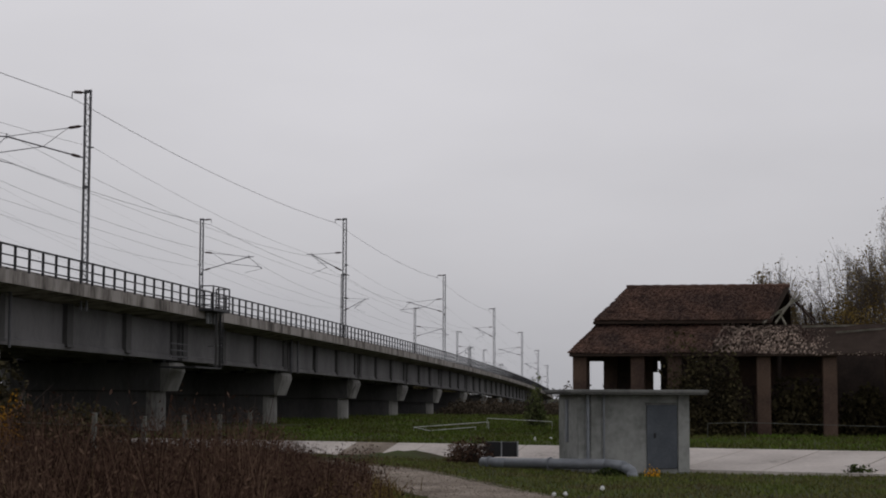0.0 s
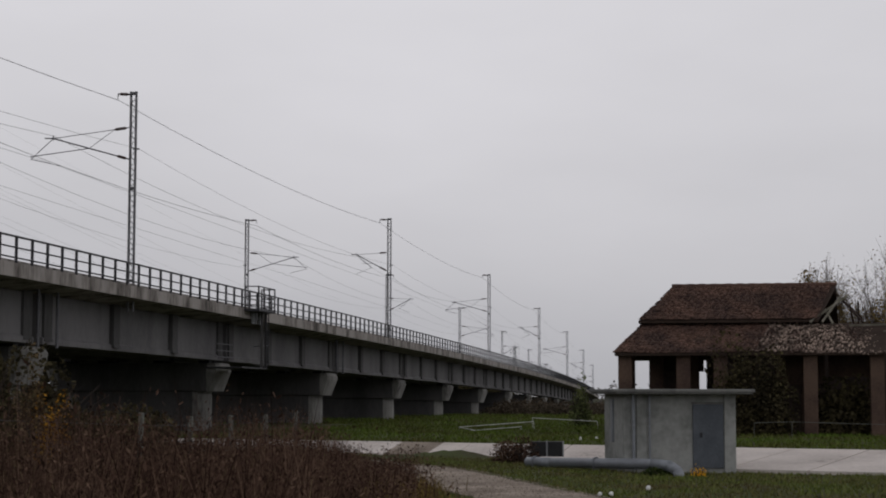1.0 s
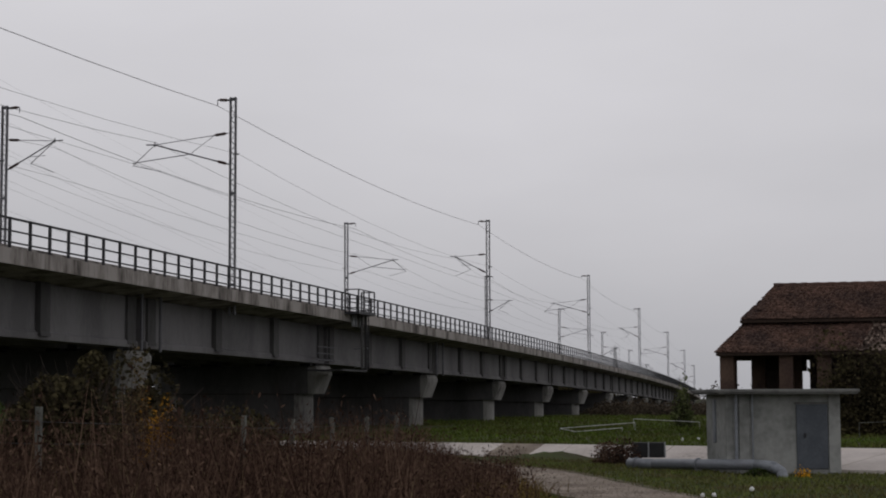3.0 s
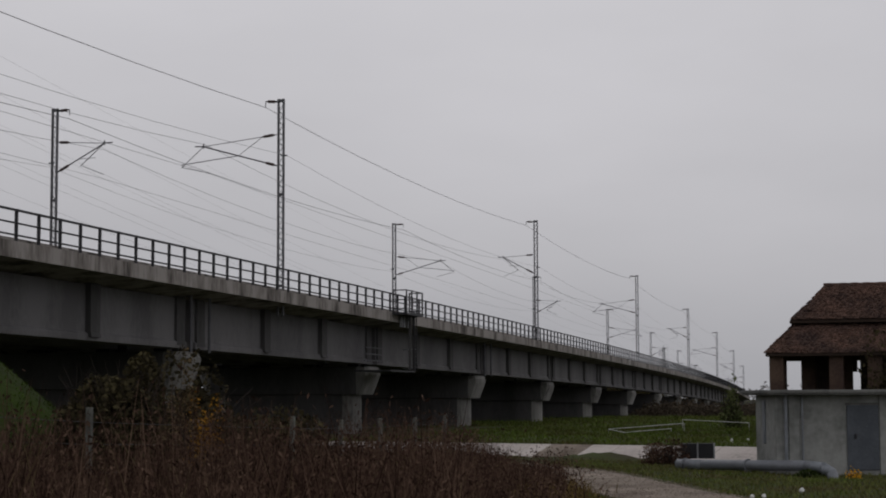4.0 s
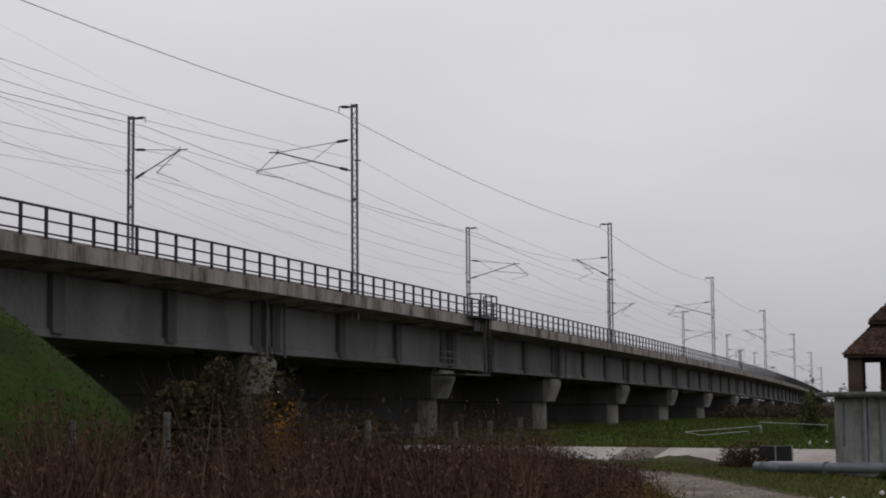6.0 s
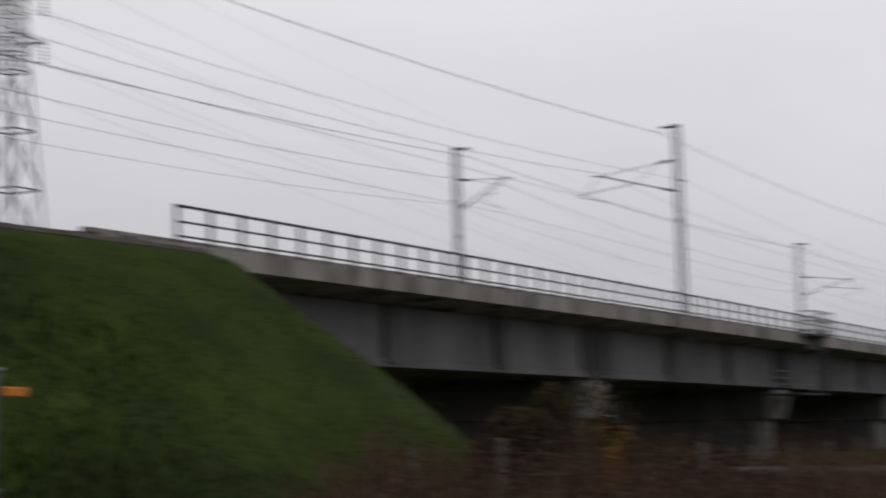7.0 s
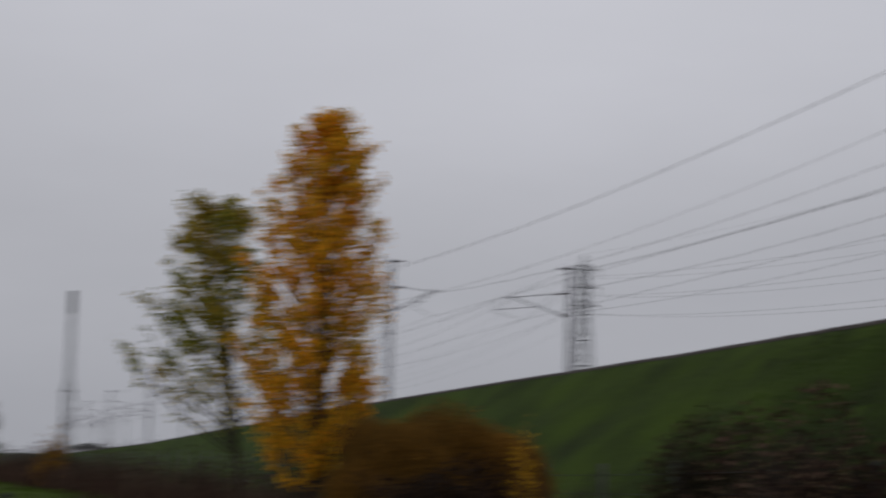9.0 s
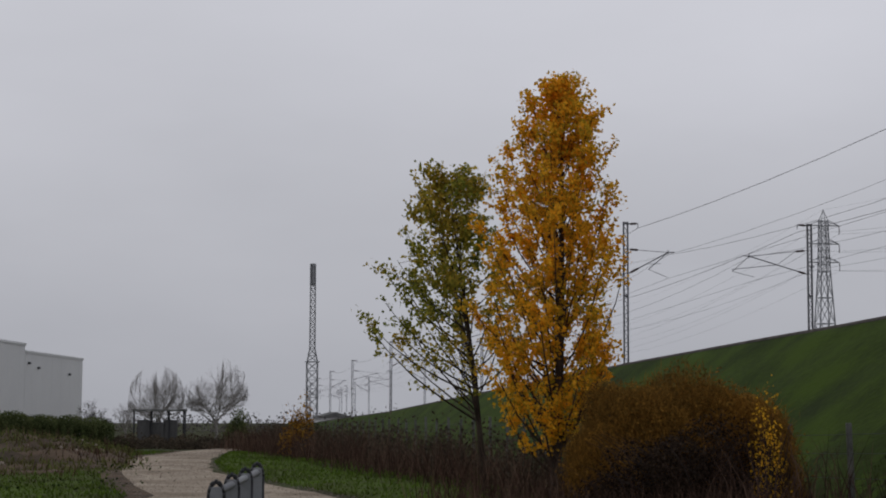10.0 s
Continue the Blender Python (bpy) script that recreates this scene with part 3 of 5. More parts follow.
def wire(points, r, label, group="overhead wires", mat=None):
    cu = bpy.data.curves.new("overhead_wire", "CURVE")
    cu.dimensions = "3D"
    cu.bevel_depth, cu.bevel_resolution = r, 0
    sp = cu.splines.new("POLY")
    sp.points.add(len(points) - 1)
    for p, q in zip(sp.points, points):
        p.co = (*q, 1)
    cu.materials.append(mat or M_WIRE)
    return tagged(new("overhead_wire", cu), label, "wire", group)


def line_wire(off, h, sag, r, label, swing=0.0, far=0, hung=True):
    pts = []
    for k in range(12, -7, -1):
        s0 = A_S - STEP * k
        for q in range(8):
            a = q / 8
            s = s0 + STEP * a
            x, y = line_xy(s, off + swing * (1 - 2 * a) * (1 if (k + far) % 2 == 0 else -1))
            pts.append((x, y, mast_base(s0) * (1 - a) + mast_base(s0 + STEP) * a + h - (arm_drop(k) * (1 - a) + arm_drop(k - 1) * a if hung else 0.0) - 4 * sag * a * (1 - a)))
    wire(pts, r, label)


for far in (0, 1):
    sg = -1 if far else 1
    base = NEAR + ACROSS * far
    line_wire(base + sg * 0.77, 8.38, 0.55, 0.014, "thick feeder cable strung between mast tops", hung=False)
    line_wire(base + sg * 3.24, 6.80, 0.85, 0.009, "messenger wire over the track", sg * 0.6, far)
    line_wire(base + sg * 3.1, 5.40, 0.05, 0.008, "contact wire over the track", sg * 0.45, far)
    line_wire(base - sg * 0.28, 6.1, 0.7, 0.007, "earth wire along the masts")

# ---- crest of the embankment: ballast shoulder and cable trough ----
cs = np.concatenate([-np.geomspace(420, 40, 60), np.linspace(-39, 30, 60)])
vs, fs = [], []
prof = [(22.75, -0.25), (22.85, 0.12), (23.3, 0.14), (23.6, 0.34), (26.0, 0.5), (42, 0.5), (47, -0.3)]
for s in cs:
    jit = 0.008 * math.sin(s * 2.3)
    for off, dz in prof:
        vs.append((s, off + s * s / (2 * RADIUS), float(crest_z(s)) + dz * 0.3 + jit))
n = len(prof)
for i in range(len(cs) - 1):
    for j in range(n - 1):
        fs.append((i * n + j, (i + 1) * n + j, (i + 1) * n + j + 1, i * n + j + 1))
tagged(new("ballast_bed", mesh_of("ballast_bed", vs, fs, M_BALLAST)), "grey-brown ballast shoulder along the embankment crest", "ballast", kind="structure")
for s0, s1 in ((12.9, 15.3), (10.1, 10.9), (-24, -20.5), (-33.0, -30.5)):
    z0 = float(crest_z((s0 + s1) / 2))
    top = z0 + 0.06 if s0 > 0 else z0 - 0.04
    run = thing("cable_trough", "low grey concrete cable trough with lids on the crest", "cable trough", None, "cable trough runs")
    count = max(2, round((s1 - s0) / 1.0))
    for i in range(count):
        a, b = s0 + (s1 - s0) * i / count, s0 + (s1 - s0) * (i + 1) / count - 0.015
        part("trough_block", box(B(), a, b, 22.64, 23.03, z0 - 0.25, top - 0.05, 0.01), M_BALLAST, run)
        part("lid", box(B(), a + 0.01, b, 22.61, 23.06, top - 0.05, top + 0.008 * math.sin(i * 2.1), 0.012), M_BALLAST, run)


def slope_z(s, y):
    return float(bank_height(s, y + s * s / (2 * RADIUS)))


# concrete stairs up the embankment
def stairs(s):
    t = thing("embankment_stairs", "worn concrete steps set into the grass slope", "stairs", group="embankment stairs")
    bm = box(B(), -0.105, 0.105, -0.08, 0.08, -0.16, 0.02, 0.012)
    me = bpy.data.meshes.new("tread")
    bm.to_mesh(me)
    bm.free()
    me.materials.append(M_STEP)
    y = 22.55
    while y > 15.5:
        w = random.uniform(-0.015, 0.015)
        obj("tread", me, t, pose(s + w, y, slope_z(s, y) + 0.03, random.uniform(-6, 6), random.uniform(-4, 4), random.uniform(-4, 4)))
        y -= 0.262
    return t


for s in (17.1, 3.95, -9.8):
    stairs(s)


# ---- scatter helpers ----
RNG = np.random.default_rng(7)


def quads(name, c, size, mat, parent=None, label="", category="", kind="", group="", aspect=1.0, upright=0.0):
    """Many small leaf-shaped quads at the places c, turned at random."""
    n = len(c)
    a = RNG.normal(size=(n, 3))
    a[:, 2] *= 1 - upright
    if upright:
        a[:, 2] += upright * 2
    a /= np.linalg.norm(a, axis=1, keepdims=True) + 1e-9
    b = np.cross(a, RNG.normal(size=(n, 3)))
    b /= np.linalg.norm(b, axis=1, keepdims=True) + 1e-9
    s = (np.asarray(size) * RNG.uniform(0.6, 1.3, n))[:, None]
    a, b = a * s * aspect, b * s
    v = np.stack([c - a, c - b * 0.75 + a * 0.1, c + a, c + b * 0.75 + a * 0.1], 1).reshape(-1, 3)
    f = np.arange(4 * n).reshape(-1, 4)
    me = bpy.data.meshes.new(name)
    me.from_pydata(v.tolist(), [], f.tolist())
    me.materials.append(mat)
    return tagged(obj(name, me, parent), label, category, group, kind)


def blades(name, base, height, width, mat, lean=0.25, parent=None, label="", category="", kind=""):
    """Upright blades or stalks: one bent strip of two quads each."""
    n = len(base)
    ang = RNG.uniform(0, 2 * math.pi, n)
    side = np.stack([np.cos(ang), np.sin(ang), np.zeros(n)], 1) * (np.asarray(width) * np.ones(n))[:, None]
    bend = RNG.normal(size=(n, 3)) * lean
    bend[:, 2] = 0
    h = (np.asarray(height) * np.ones(n))[:, None]
    mid = base + bend * h * 0.35 + np.array([0, 0, 1.0]) * h * 0.55
    top = base + bend * h + np.array([0, 0, 1.0]) * h
    v = np.stack([base - side, base + side, mid + side * 0.7, mid - side * 0.7, top + side * 0.12, top - side * 0.12], 1).reshape(-1, 3)
    k = np.arange(n)[:, None] * 6
    f = np.concatenate([k + [0, 1, 2, 3], k + [3, 2, 4, 5]], 0)
    me = bpy.data.meshes.new(name)
    me.from_pydata(v.tolist(), [], f.tolist())
    me.materials.append(mat)
    return tagged(obj(name, me, parent), label, category, "", kind), top


def blob_points(n, centre, radii, lumps=14, shell=0.55, seed=1):
    """Points filling an uneven lumpy mound."""
    r = np.random.default_rng(seed)
    c = np.array(centre, float)
    R = np.array(radii, float)
    lc = r.normal(size=(lumps, 3))
    lc /= np.linalg.norm(lc, axis=1, keepdims=True)
    lc[:, 2] = np.abs(lc[:, 2])
    lc = lc * r.uniform(0.45, 0.8, (lumps, 1))
    lr = r.uniform(0.28, 0.5, lumps)
    pick = r.integers(0, lumps, n)
    d = r.normal(size=(n, 3))
    d /= np.linalg.norm(d, axis=1, keepdims=True)
    rad = r.uniform(shell, 1.0, (n, 1)) ** 0.6
    p = lc[pick] + d * rad * lr[pick][:, None]
    core = r.random(n) < 0.42
    p[core] = d[core] * (r.random((core.sum(), 1)) ** 0.4) * 0.75
    p[:, 2] = np.abs(p[:, 2])
    return c + p * R


def bush(name, label, centre, radii, n, leaf, mat, seed, twig=80, category="shrub", group="", lumps=14):
    x, y = centre
    z = gz(x, y)
    t = thing(name, label, category, None, group)
    p = blob_points(n, (x, y, z), radii, lumps, seed=seed)
    quads("foliage", p, leaf, mat, t)
    r = np.random.default_rng(seed + 50)
    bm = []
    for i in range(twig):
        a = r.uniform(0, 2 * math.pi)
        tip = Vector((x + math.cos(a) * radii[0] * r.uniform(0.2, 0.95), y + math.sin(a) * radii[1] * r.uniform(0.2, 0.95), z + radii[2] * r.uniform(0.4, 0.88)))
        root = Vector((x + r.normal() * 0.25 * radii[0], y + r.normal() * 0.25 * radii[1], z - 0.1))
        mid = (root + tip) / 2 + Vector((r.normal() * 0.1, r.normal() * 0.1, 0.15 * radii[2]))
        bm += [(root, mid, 0.015, 0.010), (mid, tip, 0.010, 0.003)]
    tagged(stick_part("brushwood", bm, M_TWIG, t, 3), kind="stuff")
    return t


# ---- grass ----
def scatter_rect(n, x0, x1, y0, y1):
    return RNG.uniform(x0, x1, n), RNG.uniform(y0, y1, n)


gx, gy = scatter_rect(100000, -75, 42, 14.2, 22.35)
gzv = bank_height(gx, gy + gx * gx / (2 * RADIUS))
keep = (gzv > 0.4) & (RNG.random(len(gx)) < np.clip((gx + 26) / 10, 0, 1) * np.clip((26 - gx) / 7, 0, 1)) & (np.abs(gx - 17.1) > 0.16) & (np.abs(gx - 3.95) > 0.16) & (np.abs(gx + 9.8) > 0.16)
patchy = np.sin(gx * 0.7 + np.sin(gy * 0.9) * 2) + np.sin(gx * 0.23 + 1.7 * gy)
base = np.stack([gx, gy + gx * gx / (2 * RADIUS), gzv - 0.03], 1)[keep]
hh = (0.13 + 0.04 * patchy[keep]) * RNG.uniform(0.6, 1.5, keep.sum())
blades("embankment_grass", base, np.clip(hh, 0.06, 0.4), 0.018, M_BLADE, 0.5, None, "long uneven green grass on the embankment slope", "grass", "stuff")

# short blades in the lit tone on the ends of the slope
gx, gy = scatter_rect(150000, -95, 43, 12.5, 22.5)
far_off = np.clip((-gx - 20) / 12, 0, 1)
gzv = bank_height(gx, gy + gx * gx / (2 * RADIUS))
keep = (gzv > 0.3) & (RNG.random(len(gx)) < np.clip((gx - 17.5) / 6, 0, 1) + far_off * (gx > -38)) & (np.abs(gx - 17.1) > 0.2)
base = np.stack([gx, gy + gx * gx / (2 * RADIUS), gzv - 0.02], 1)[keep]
blades("slope_grass", base, RNG.uniform(0.02, 0.09, keep.sum()), 0.016, M_LITBLADE, 0.7, None, "short bright green grass on the embankment", "grass", "stuff")
gx, gy = scatter_rect(9000, -24, 15, 12.8, 17.6)
gzv = np.maximum(bank_height(gx, gy), ground_z(gx, gy))
keep = RNG.random(len(gx)) < np.clip((17.6 - gy) / 4, 0, 1) * (0.55 + 0.45 * np.sin(gx * 0.8 + gy))
base = np.stack([gx, gy, gzv - 0.03], 1)[keep]
blades("slope_weeds", base, RNG.uniform(0.12, 0.5, keep.sum()), 0.016, M_WEED, 0.45, None, "dead brown weeds on the foot of the slope", "weeds", "stuff")

gx, gy = scatter_rect(80000, 36, 66, -14, 18)
near_road = np.abs(gy - np.interp(gx, [36, 45, 51, 58], [4.5, 8.0, 10.8, 14.3])) < np.interp(gx, [36, 45, 51, 58], [1.55, 1.65, 1.6, 1.0])
keep = (~near_road) & (bank_side(gx, gy) < -1.3 - 5.7 * smooth_step(6, -1, gy))
base = np.stack([gx, gy, ground_z(gx, gy) - 0.02], 1)[keep]
blades("verge_grass", base, RNG.uniform(0.03, 0.13, keep.sum()), 0.02, M_OLIVEGRASS, 0.4, None, "short green grass on the verges of the track", "grass", "stuff")
gx, gy = scatter_rect(40000, 60, 112, -10, 27)
keep = bank_side(gx, gy) > 0.3
base = np.stack([gx, gy, ground_z(gx, gy) - 0.02], 1)[keep]
far_x, far_y = scatter_rect(26000, 112, 175, -6, 40)
base = np.concatenate([base, np.stack([far_x, far_y, ground_z(far_x, far_y) - 0.02], 1)])
blades("meadow_grass", base, RNG.uniform(0.04, 0.2, len(base)) * np.where(base[:, 0] > 112, 1.5, 1.0), 0.03, M_MEADOW, 0.4, None, "green meadow grass beside the viaduct", "grass", "stuff")
gx, gy = scatter_rect(60000, -100, -26, -9, 12)
road_l = (gy > np.interp(-gx, [14, 42.6, 58, 75.4, 103], [-4, 0.1, -0.6, -0.3, 3.4])) & (gy < np.interp(-gx, [14, 42, 58, 71, 103], [3, 5.6, 3.2, 3.6, 6.2]))
keep = ~road_l
base = np.stack([gx, gy, ground_z(gx, gy) - 0.02], 1)[keep]
blades("roadside_grass", base, RNG.uniform(0.04, 0.16, keep.sum()), 0.025, M_VERGE, 0.4, None, "bright green roadside grass", "grass", "stuff")

# ---- dry weeds in front of the viaduct ----
n = 50000
wx, wy = RNG.uniform(9, 52, n), RNG.uniform(2, 13.5, n)
lim = 0.222 * wx + 0.25 * np.sin(wx * 1.3) + RNG.normal(size=n) * 0.25
keep = (wy > lim) & (wy < 0.74 * wx + 0.3 + 0.5 * np.sin(wx)) & (np.hypot(wx, wy) > 13)
wx, wy = wx[keep], wy[keep]
clump = 0.72 + 0.33 * np.sin(wx * 0.9 + 2 * np.sin(wy)) + 0.26 * np.sin(wx * 2.6 + wy * 2.9) * np.sin(wy * 3.7 - wx * 0.8)
edge_low = np.clip((0.9 - wy / wx) / 0.3, 0.6, 1) * np.clip((wy / wx - 0.222) / 0.06, 0.25, 1)
hgt = np.clip(clump, 0.35, 1.25) * edge_low * RNG.uniform(0.55, 1.4, len(wx)) * 1.3
base = np.stack([wx, wy, ground_z(wx, wy) - 0.03], 1)
sel = RNG.random(len(wx)) < 0.85
weeds, tops = blades("dry_weeds", base[sel], hgt[sel], 0.010, M_WEED, 0.17, None, "dense stand of dead reddish-brown weed stalks", "weeds", "stuff")
k = np.repeat(np.arange(len(tops)), 6)
drop = RNG.random(len(k))[:, None] ** 1.2 * (hgt[sel][k] * 0.65)[:, None]
pts = tops[k] - np.array([0, 0, 1.0]) * drop + RNG.normal(size=(len(k), 3)) * 0.075
quads("weed_leaves", pts, 0.016, M_WEED, None, "shrivelled brown leaves and seed heads of dead weeds", "weeds", "stuff", aspect=2.2, upright=0.6)
blades("straw_grass", base[~sel], hgt[~sel] * 0.75, 0.016, M_STRAW, 0.3, None, "straw-coloured dry grass among the weeds", "weeds", "stuff")


n = 260
wx = RNG.uniform(22, 44, n)
wy = wx * RNG.normal(0.226, 0.011, n)
base = np.stack([wx, wy, ground_z(wx, wy) - 0.03], 1)
ends, tops = blades("loose_stalks", base, RNG.uniform(0.35, 1.25, n), 0.011, M_WEED, 0.2, None, "loose tall dead stalks at the edge of the track", "weeds", "stuff")
k = np.repeat(np.arange(n), 14)
pts = tops[k] - np.array([0, 0, 1.0]) * RNG.random((len(k), 1)) * 0.5 + RNG.normal(size=(len(k), 3)) * 0.06
quads("stalk_leaves", pts, 0.018, M_WEED, None, "shrivelled leaves on loose dead stalks", "weeds", "stuff", aspect=2.0, upright=0.5)
n = 3000
wx = RNG.uniform(24, 42, n)
wy = wx * RNG.normal(0.222, 0.012, n)
base = np.stack([wx, wy, ground_z(wx, wy) - 0.03], 1)
blades("tawny_grass", base, RNG.uniform(0.15, 0.5, n), 0.014, M_TAWNY, 0.5, None, "tawny tussocks of grass at the edge of the weeds", "grass", "stuff")


# ---- concrete post fence along the foot of the embankment ----
fence = thing("post_fence", "row of weathered concrete fence posts with strands of wire", "fence")
bm = box(B(), -0.048, 0.048, -0.048, 0.048, -0.4, 1.0, 0.01)
post_me2 = bpy.data.meshes.new("post")
bm.to_mesh(post_me2)
bm.free()
post_me2.materials.append(M_POST)
tops_ = []
s = 46.0
while s > -128:
    if not 4.0 < s < 21.0 and not 26 < s < 31:
        x, y = s + random.uniform(-0.15, 0.15), 13.0 + s * s / (2 * RADIUS)
        h = (1.66 if abs(s) < 24 else 1.84) + random.uniform(-0.06, 0.06)
        z = gz(x, y)
        obj("post", post_me2, fence, pose(x, y, z + h - 1.0, random.uniform(-2, 2), random.uniform(-2, 2), random.uniform(-5, 5)))
        low = box(B(), x - 0.046, x + 0.046, y - 0.046, y + 0.046, z - 0.3, z + h - 0.9)
        me = bpy.data.meshes.new("post_foot")
        low.to_mesh(me)
        low.free()
        me.materials.append(M_POST)
        obj("post_foot", me, fence)
        tops_.append((x, y, z))
    s -= 3.02
for hgt_ in (0.35, 0.8, 1.25, 1.6):
    for run in ([q for q in tops_ if q[0] > 9], [q for q in tops_ if q[0] < 9]):
        pts = [(q[0], q[1] - 0.07, q[2] + hgt_) for q in run]
        cu = bpy.data.curves.new("strand", "CURVE")
        cu.dimensions, cu.bevel_depth, cu.bevel_resolution = "3D", 0.005, 0
        sp = cu.splines.new("POLY")
        sp.points.add(len(pts) - 1)
        for a, b in zip(sp.points, pts):
            a.co = (*b, 1)
        cu.materials.append(M_RAIL)
        obj("strand", cu, fence)

# ---- steel gate at the foot of the embankment ----
gate = thing("steel_gate", "blue-grey galvanised double gate with braced leaves", "gate", pose(7.22, 12.02, 0.02, 0, 2.7, math.degrees(math.atan2(9.92 - 12.02, 9.88 - 7.18))))
GW = 3.38
g0 = 0.78
for x in (0.0, GW):
    bm = box(B(), x - 0.1, x + 0.1, -0.1, 0.1, g0 - 0.3, 3.0, 0.015)
    p = part("gate_post", bm, M_GATE, gate)
    bm = box(B(), x - 0.115, x + 0.115, -0.115, 0.115, 3.0, 3.025, 0.005)
    part("post_cap", bm, M_GALV, p)
for x0, x1 in ((0.2, GW / 2 + 0.06), (GW / 2 + 0.12, GW - 0.2)):
    leaf = obj("leaf", None, gate)
    for z in (1.0, 1.95, 2.86):
        bm = box(B(), x0, x1, -0.03, 0.03, z - 0.035, z + 0.035, 0.006)
        part("bar", bm, M_GATE, leaf)
    for x in (x0 + 0.03, x1 - 0.03):
        bm = box(B(), x - 0.035, x + 0.035, -0.032, 0.032, 0.95, 2.86, 0.006)
        part("stile", bm, M_GATE, leaf)
    bm = rod(B(), (x0 if x0 < 1 else x1, 0.0, 2.8), (x1 if x0 < 1 else x0, 0.0, 1.9), 0.025)
    part("brace", bm, M_GATE, leaf)
    bm = B()
    for i in range(11):
        x = x0 + (x1 - x0) * (i + 0.5) / 11
        rod(bm, (x, 0, 1.0), (x, 0, 1.95), 0.008, seg=4)
    part("wire_mesh", bm, M_GALV, leaf)
bm = box(B(), 1.22, 1.46, -0.062, -0.045, 2.62, 2.76)
plate = part("sign_plate", bm, M_BLACK, gate, "small black and white plate")
for z in (2.655, 2.715):
    bm = box(B(), 1.24, 1.44, -0.067, -0.0625, z - 0.012, z + 0.012)
    part("bar_line", bm, M_PLATE_W, plate)
bm = box(B(), GW + 0.14, GW + 0.33, -0.03, 0.03, 2.80, 2.88, 0.01)
part("reflector", bm, M_ORANGE, gate, "orange reflector")

# ---- access platform and ladder hung on the viaduct ----
plat = thing("access_platform", "dark steel access platform with ladder on the viaduct edge", "platform", on_line(88.8, 26.4, 0))
dz = deck(88.8)
part("floor_grating", box(B(), -1.6, 1.6, 0.15, 0.98, dz - 0.12, dz + 0.0), M_RAIL, plat)
for x in (-1.56, -0.55, 0.5, 1.56):
    for y in (0.2,) if abs(x) < 1 else (0.2, 0.94):
        part("upright", box(B(), x - 0.035, x + 0.035, y - 0.035, y + 0.035, dz, dz + 1.2), M_RAIL, plat)
for z in (0.2, 0.68, 1.2):
    part("handrail", box(B(), -1.6, 1.6, 0.175, 0.225, dz + z - 0.028, dz + z + 0.028), M_RAIL, plat)
    for x in (-1.56, 1.56):
        part("handrail", box(B(), x - 0.025, x + 0.025, 0.2, 0.98, dz + z - 0.028, dz + z + 0.028), M_RAIL, plat)
for x in (-0.25, 0.3, 1.0, 1.35):
    part("hanger", box(B(), x - 0.06, x + 0.06, 0.84, 0.96, dz - 0.75, dz - 0.1), M_GALV, plat)
for x in (0.75, 1.5):
    part("hanger", box(B(), x - 0.06, x + 0.06, 0.62, 0.74, dz - 3.1, dz - 0.1), M_RIB, plat)
lad = obj("ladder", None, plat)
for x in (1.0, 1.42):
    part("ladder_rail", rod(B(), (x, 0.5, dz - 3.1), (x, 0.5, dz + 0.1), 0.028), M_RAIL, lad)
for i in range(10):
    part("rung", rod(B(), (1.0, 0.5, dz - 2.95 + i * 0.31), (1.42, 0.5, dz - 2.95 + i * 0.31), 0.016), M_RAIL, lad)
for z in (-1.9, -2.95):
    part("stay", rod(B(), (1.42, 0.5, dz + z), (2.4, 1.6, dz + z), 0.03), M_GALV, plat)
for z in (-2.6, -2.25, -1.9):
    part("side_rail", box(B(), -3.2, -0.2, 2.0, 2.06, dz + z - 0.025, dz + z + 0.025), M_MAST, plat)
part("lower_floor", box(B(), -3.2, 1.5, 0.6, 2.6, dz - 3.2, dz - 3.12), M_RAIL, plat)

# drain pipes at the first joints
for s in (64.5, 39.9, 114.5):
    dp = thing("drain_pipe", "pair of grey drain pipes beside a girder joint", "drain pipe", None, "viaduct drain pipes")
    for ds in (-1.0, 0.9):
        x, y = line_xy(s + ds, FACE + 1.3)
        bm = rod(B(), (x, y, deck(s) - 0.6), (x, y, deck(s) - 2.9), 0.07, seg=8)
        rod(bm, (x, y, deck(s) - 0.6), (x, y + 1.2, deck(s) - 0.55), 0.07, seg=8)
        part("pipe", bm, M_MAST, dp)

# ---- thick scrub behind and beyond the viaduct ----
# belt raised to about deck height to block light from behind the piers
pts = []
for i in range(44):
    s = 30 + i * 8 + random.uniform(-2, 2)
    x, y = line_xy(s, 47 + random.uniform(-1.5, 2))
    pts.append(blob_points(1300, (x, y, 0.0), (6.5, 4.0, 7.3 + random.uniform(-0.5, 1.0)), seed=100 + i))
quads("scrub_belt", np.concatenate(pts), 0.28, M_DARKLEAF, None, "dense dark winter scrub behind the piers, raised to block light", "scrub", "stuff")
pts = []
for i in range(26):
    b = radians(81.0 + i * 0.2)
    d = 195 + 18 * math.sin(i * 1.9)
    x, y = d * math.sin(b), d * math.cos(b)
    pts.append(blob_points(1500, (x, y, -0.2), (4.5, 3.5, 1.7 + 0.7 * random.random()), seed=200 + i))
quads("far_scrub", np.concatenate(pts), 0.14, M_FARSCRUB, None, "dark brown scrub beyond the meadow", "scrub", "stuff")
for i, (dx, h, mat) in enumerate(((0, 3.2, M_HEDGE), (2.6, 2.7, M_FARSCRUB))):
    bush("shrub", "leafy dark shrub growing beyond the shed", (108 + dx * 2, 12.4 - dx * 0.7), (0.9, 0.95, h), 1300, 0.09, mat, 300 + i)

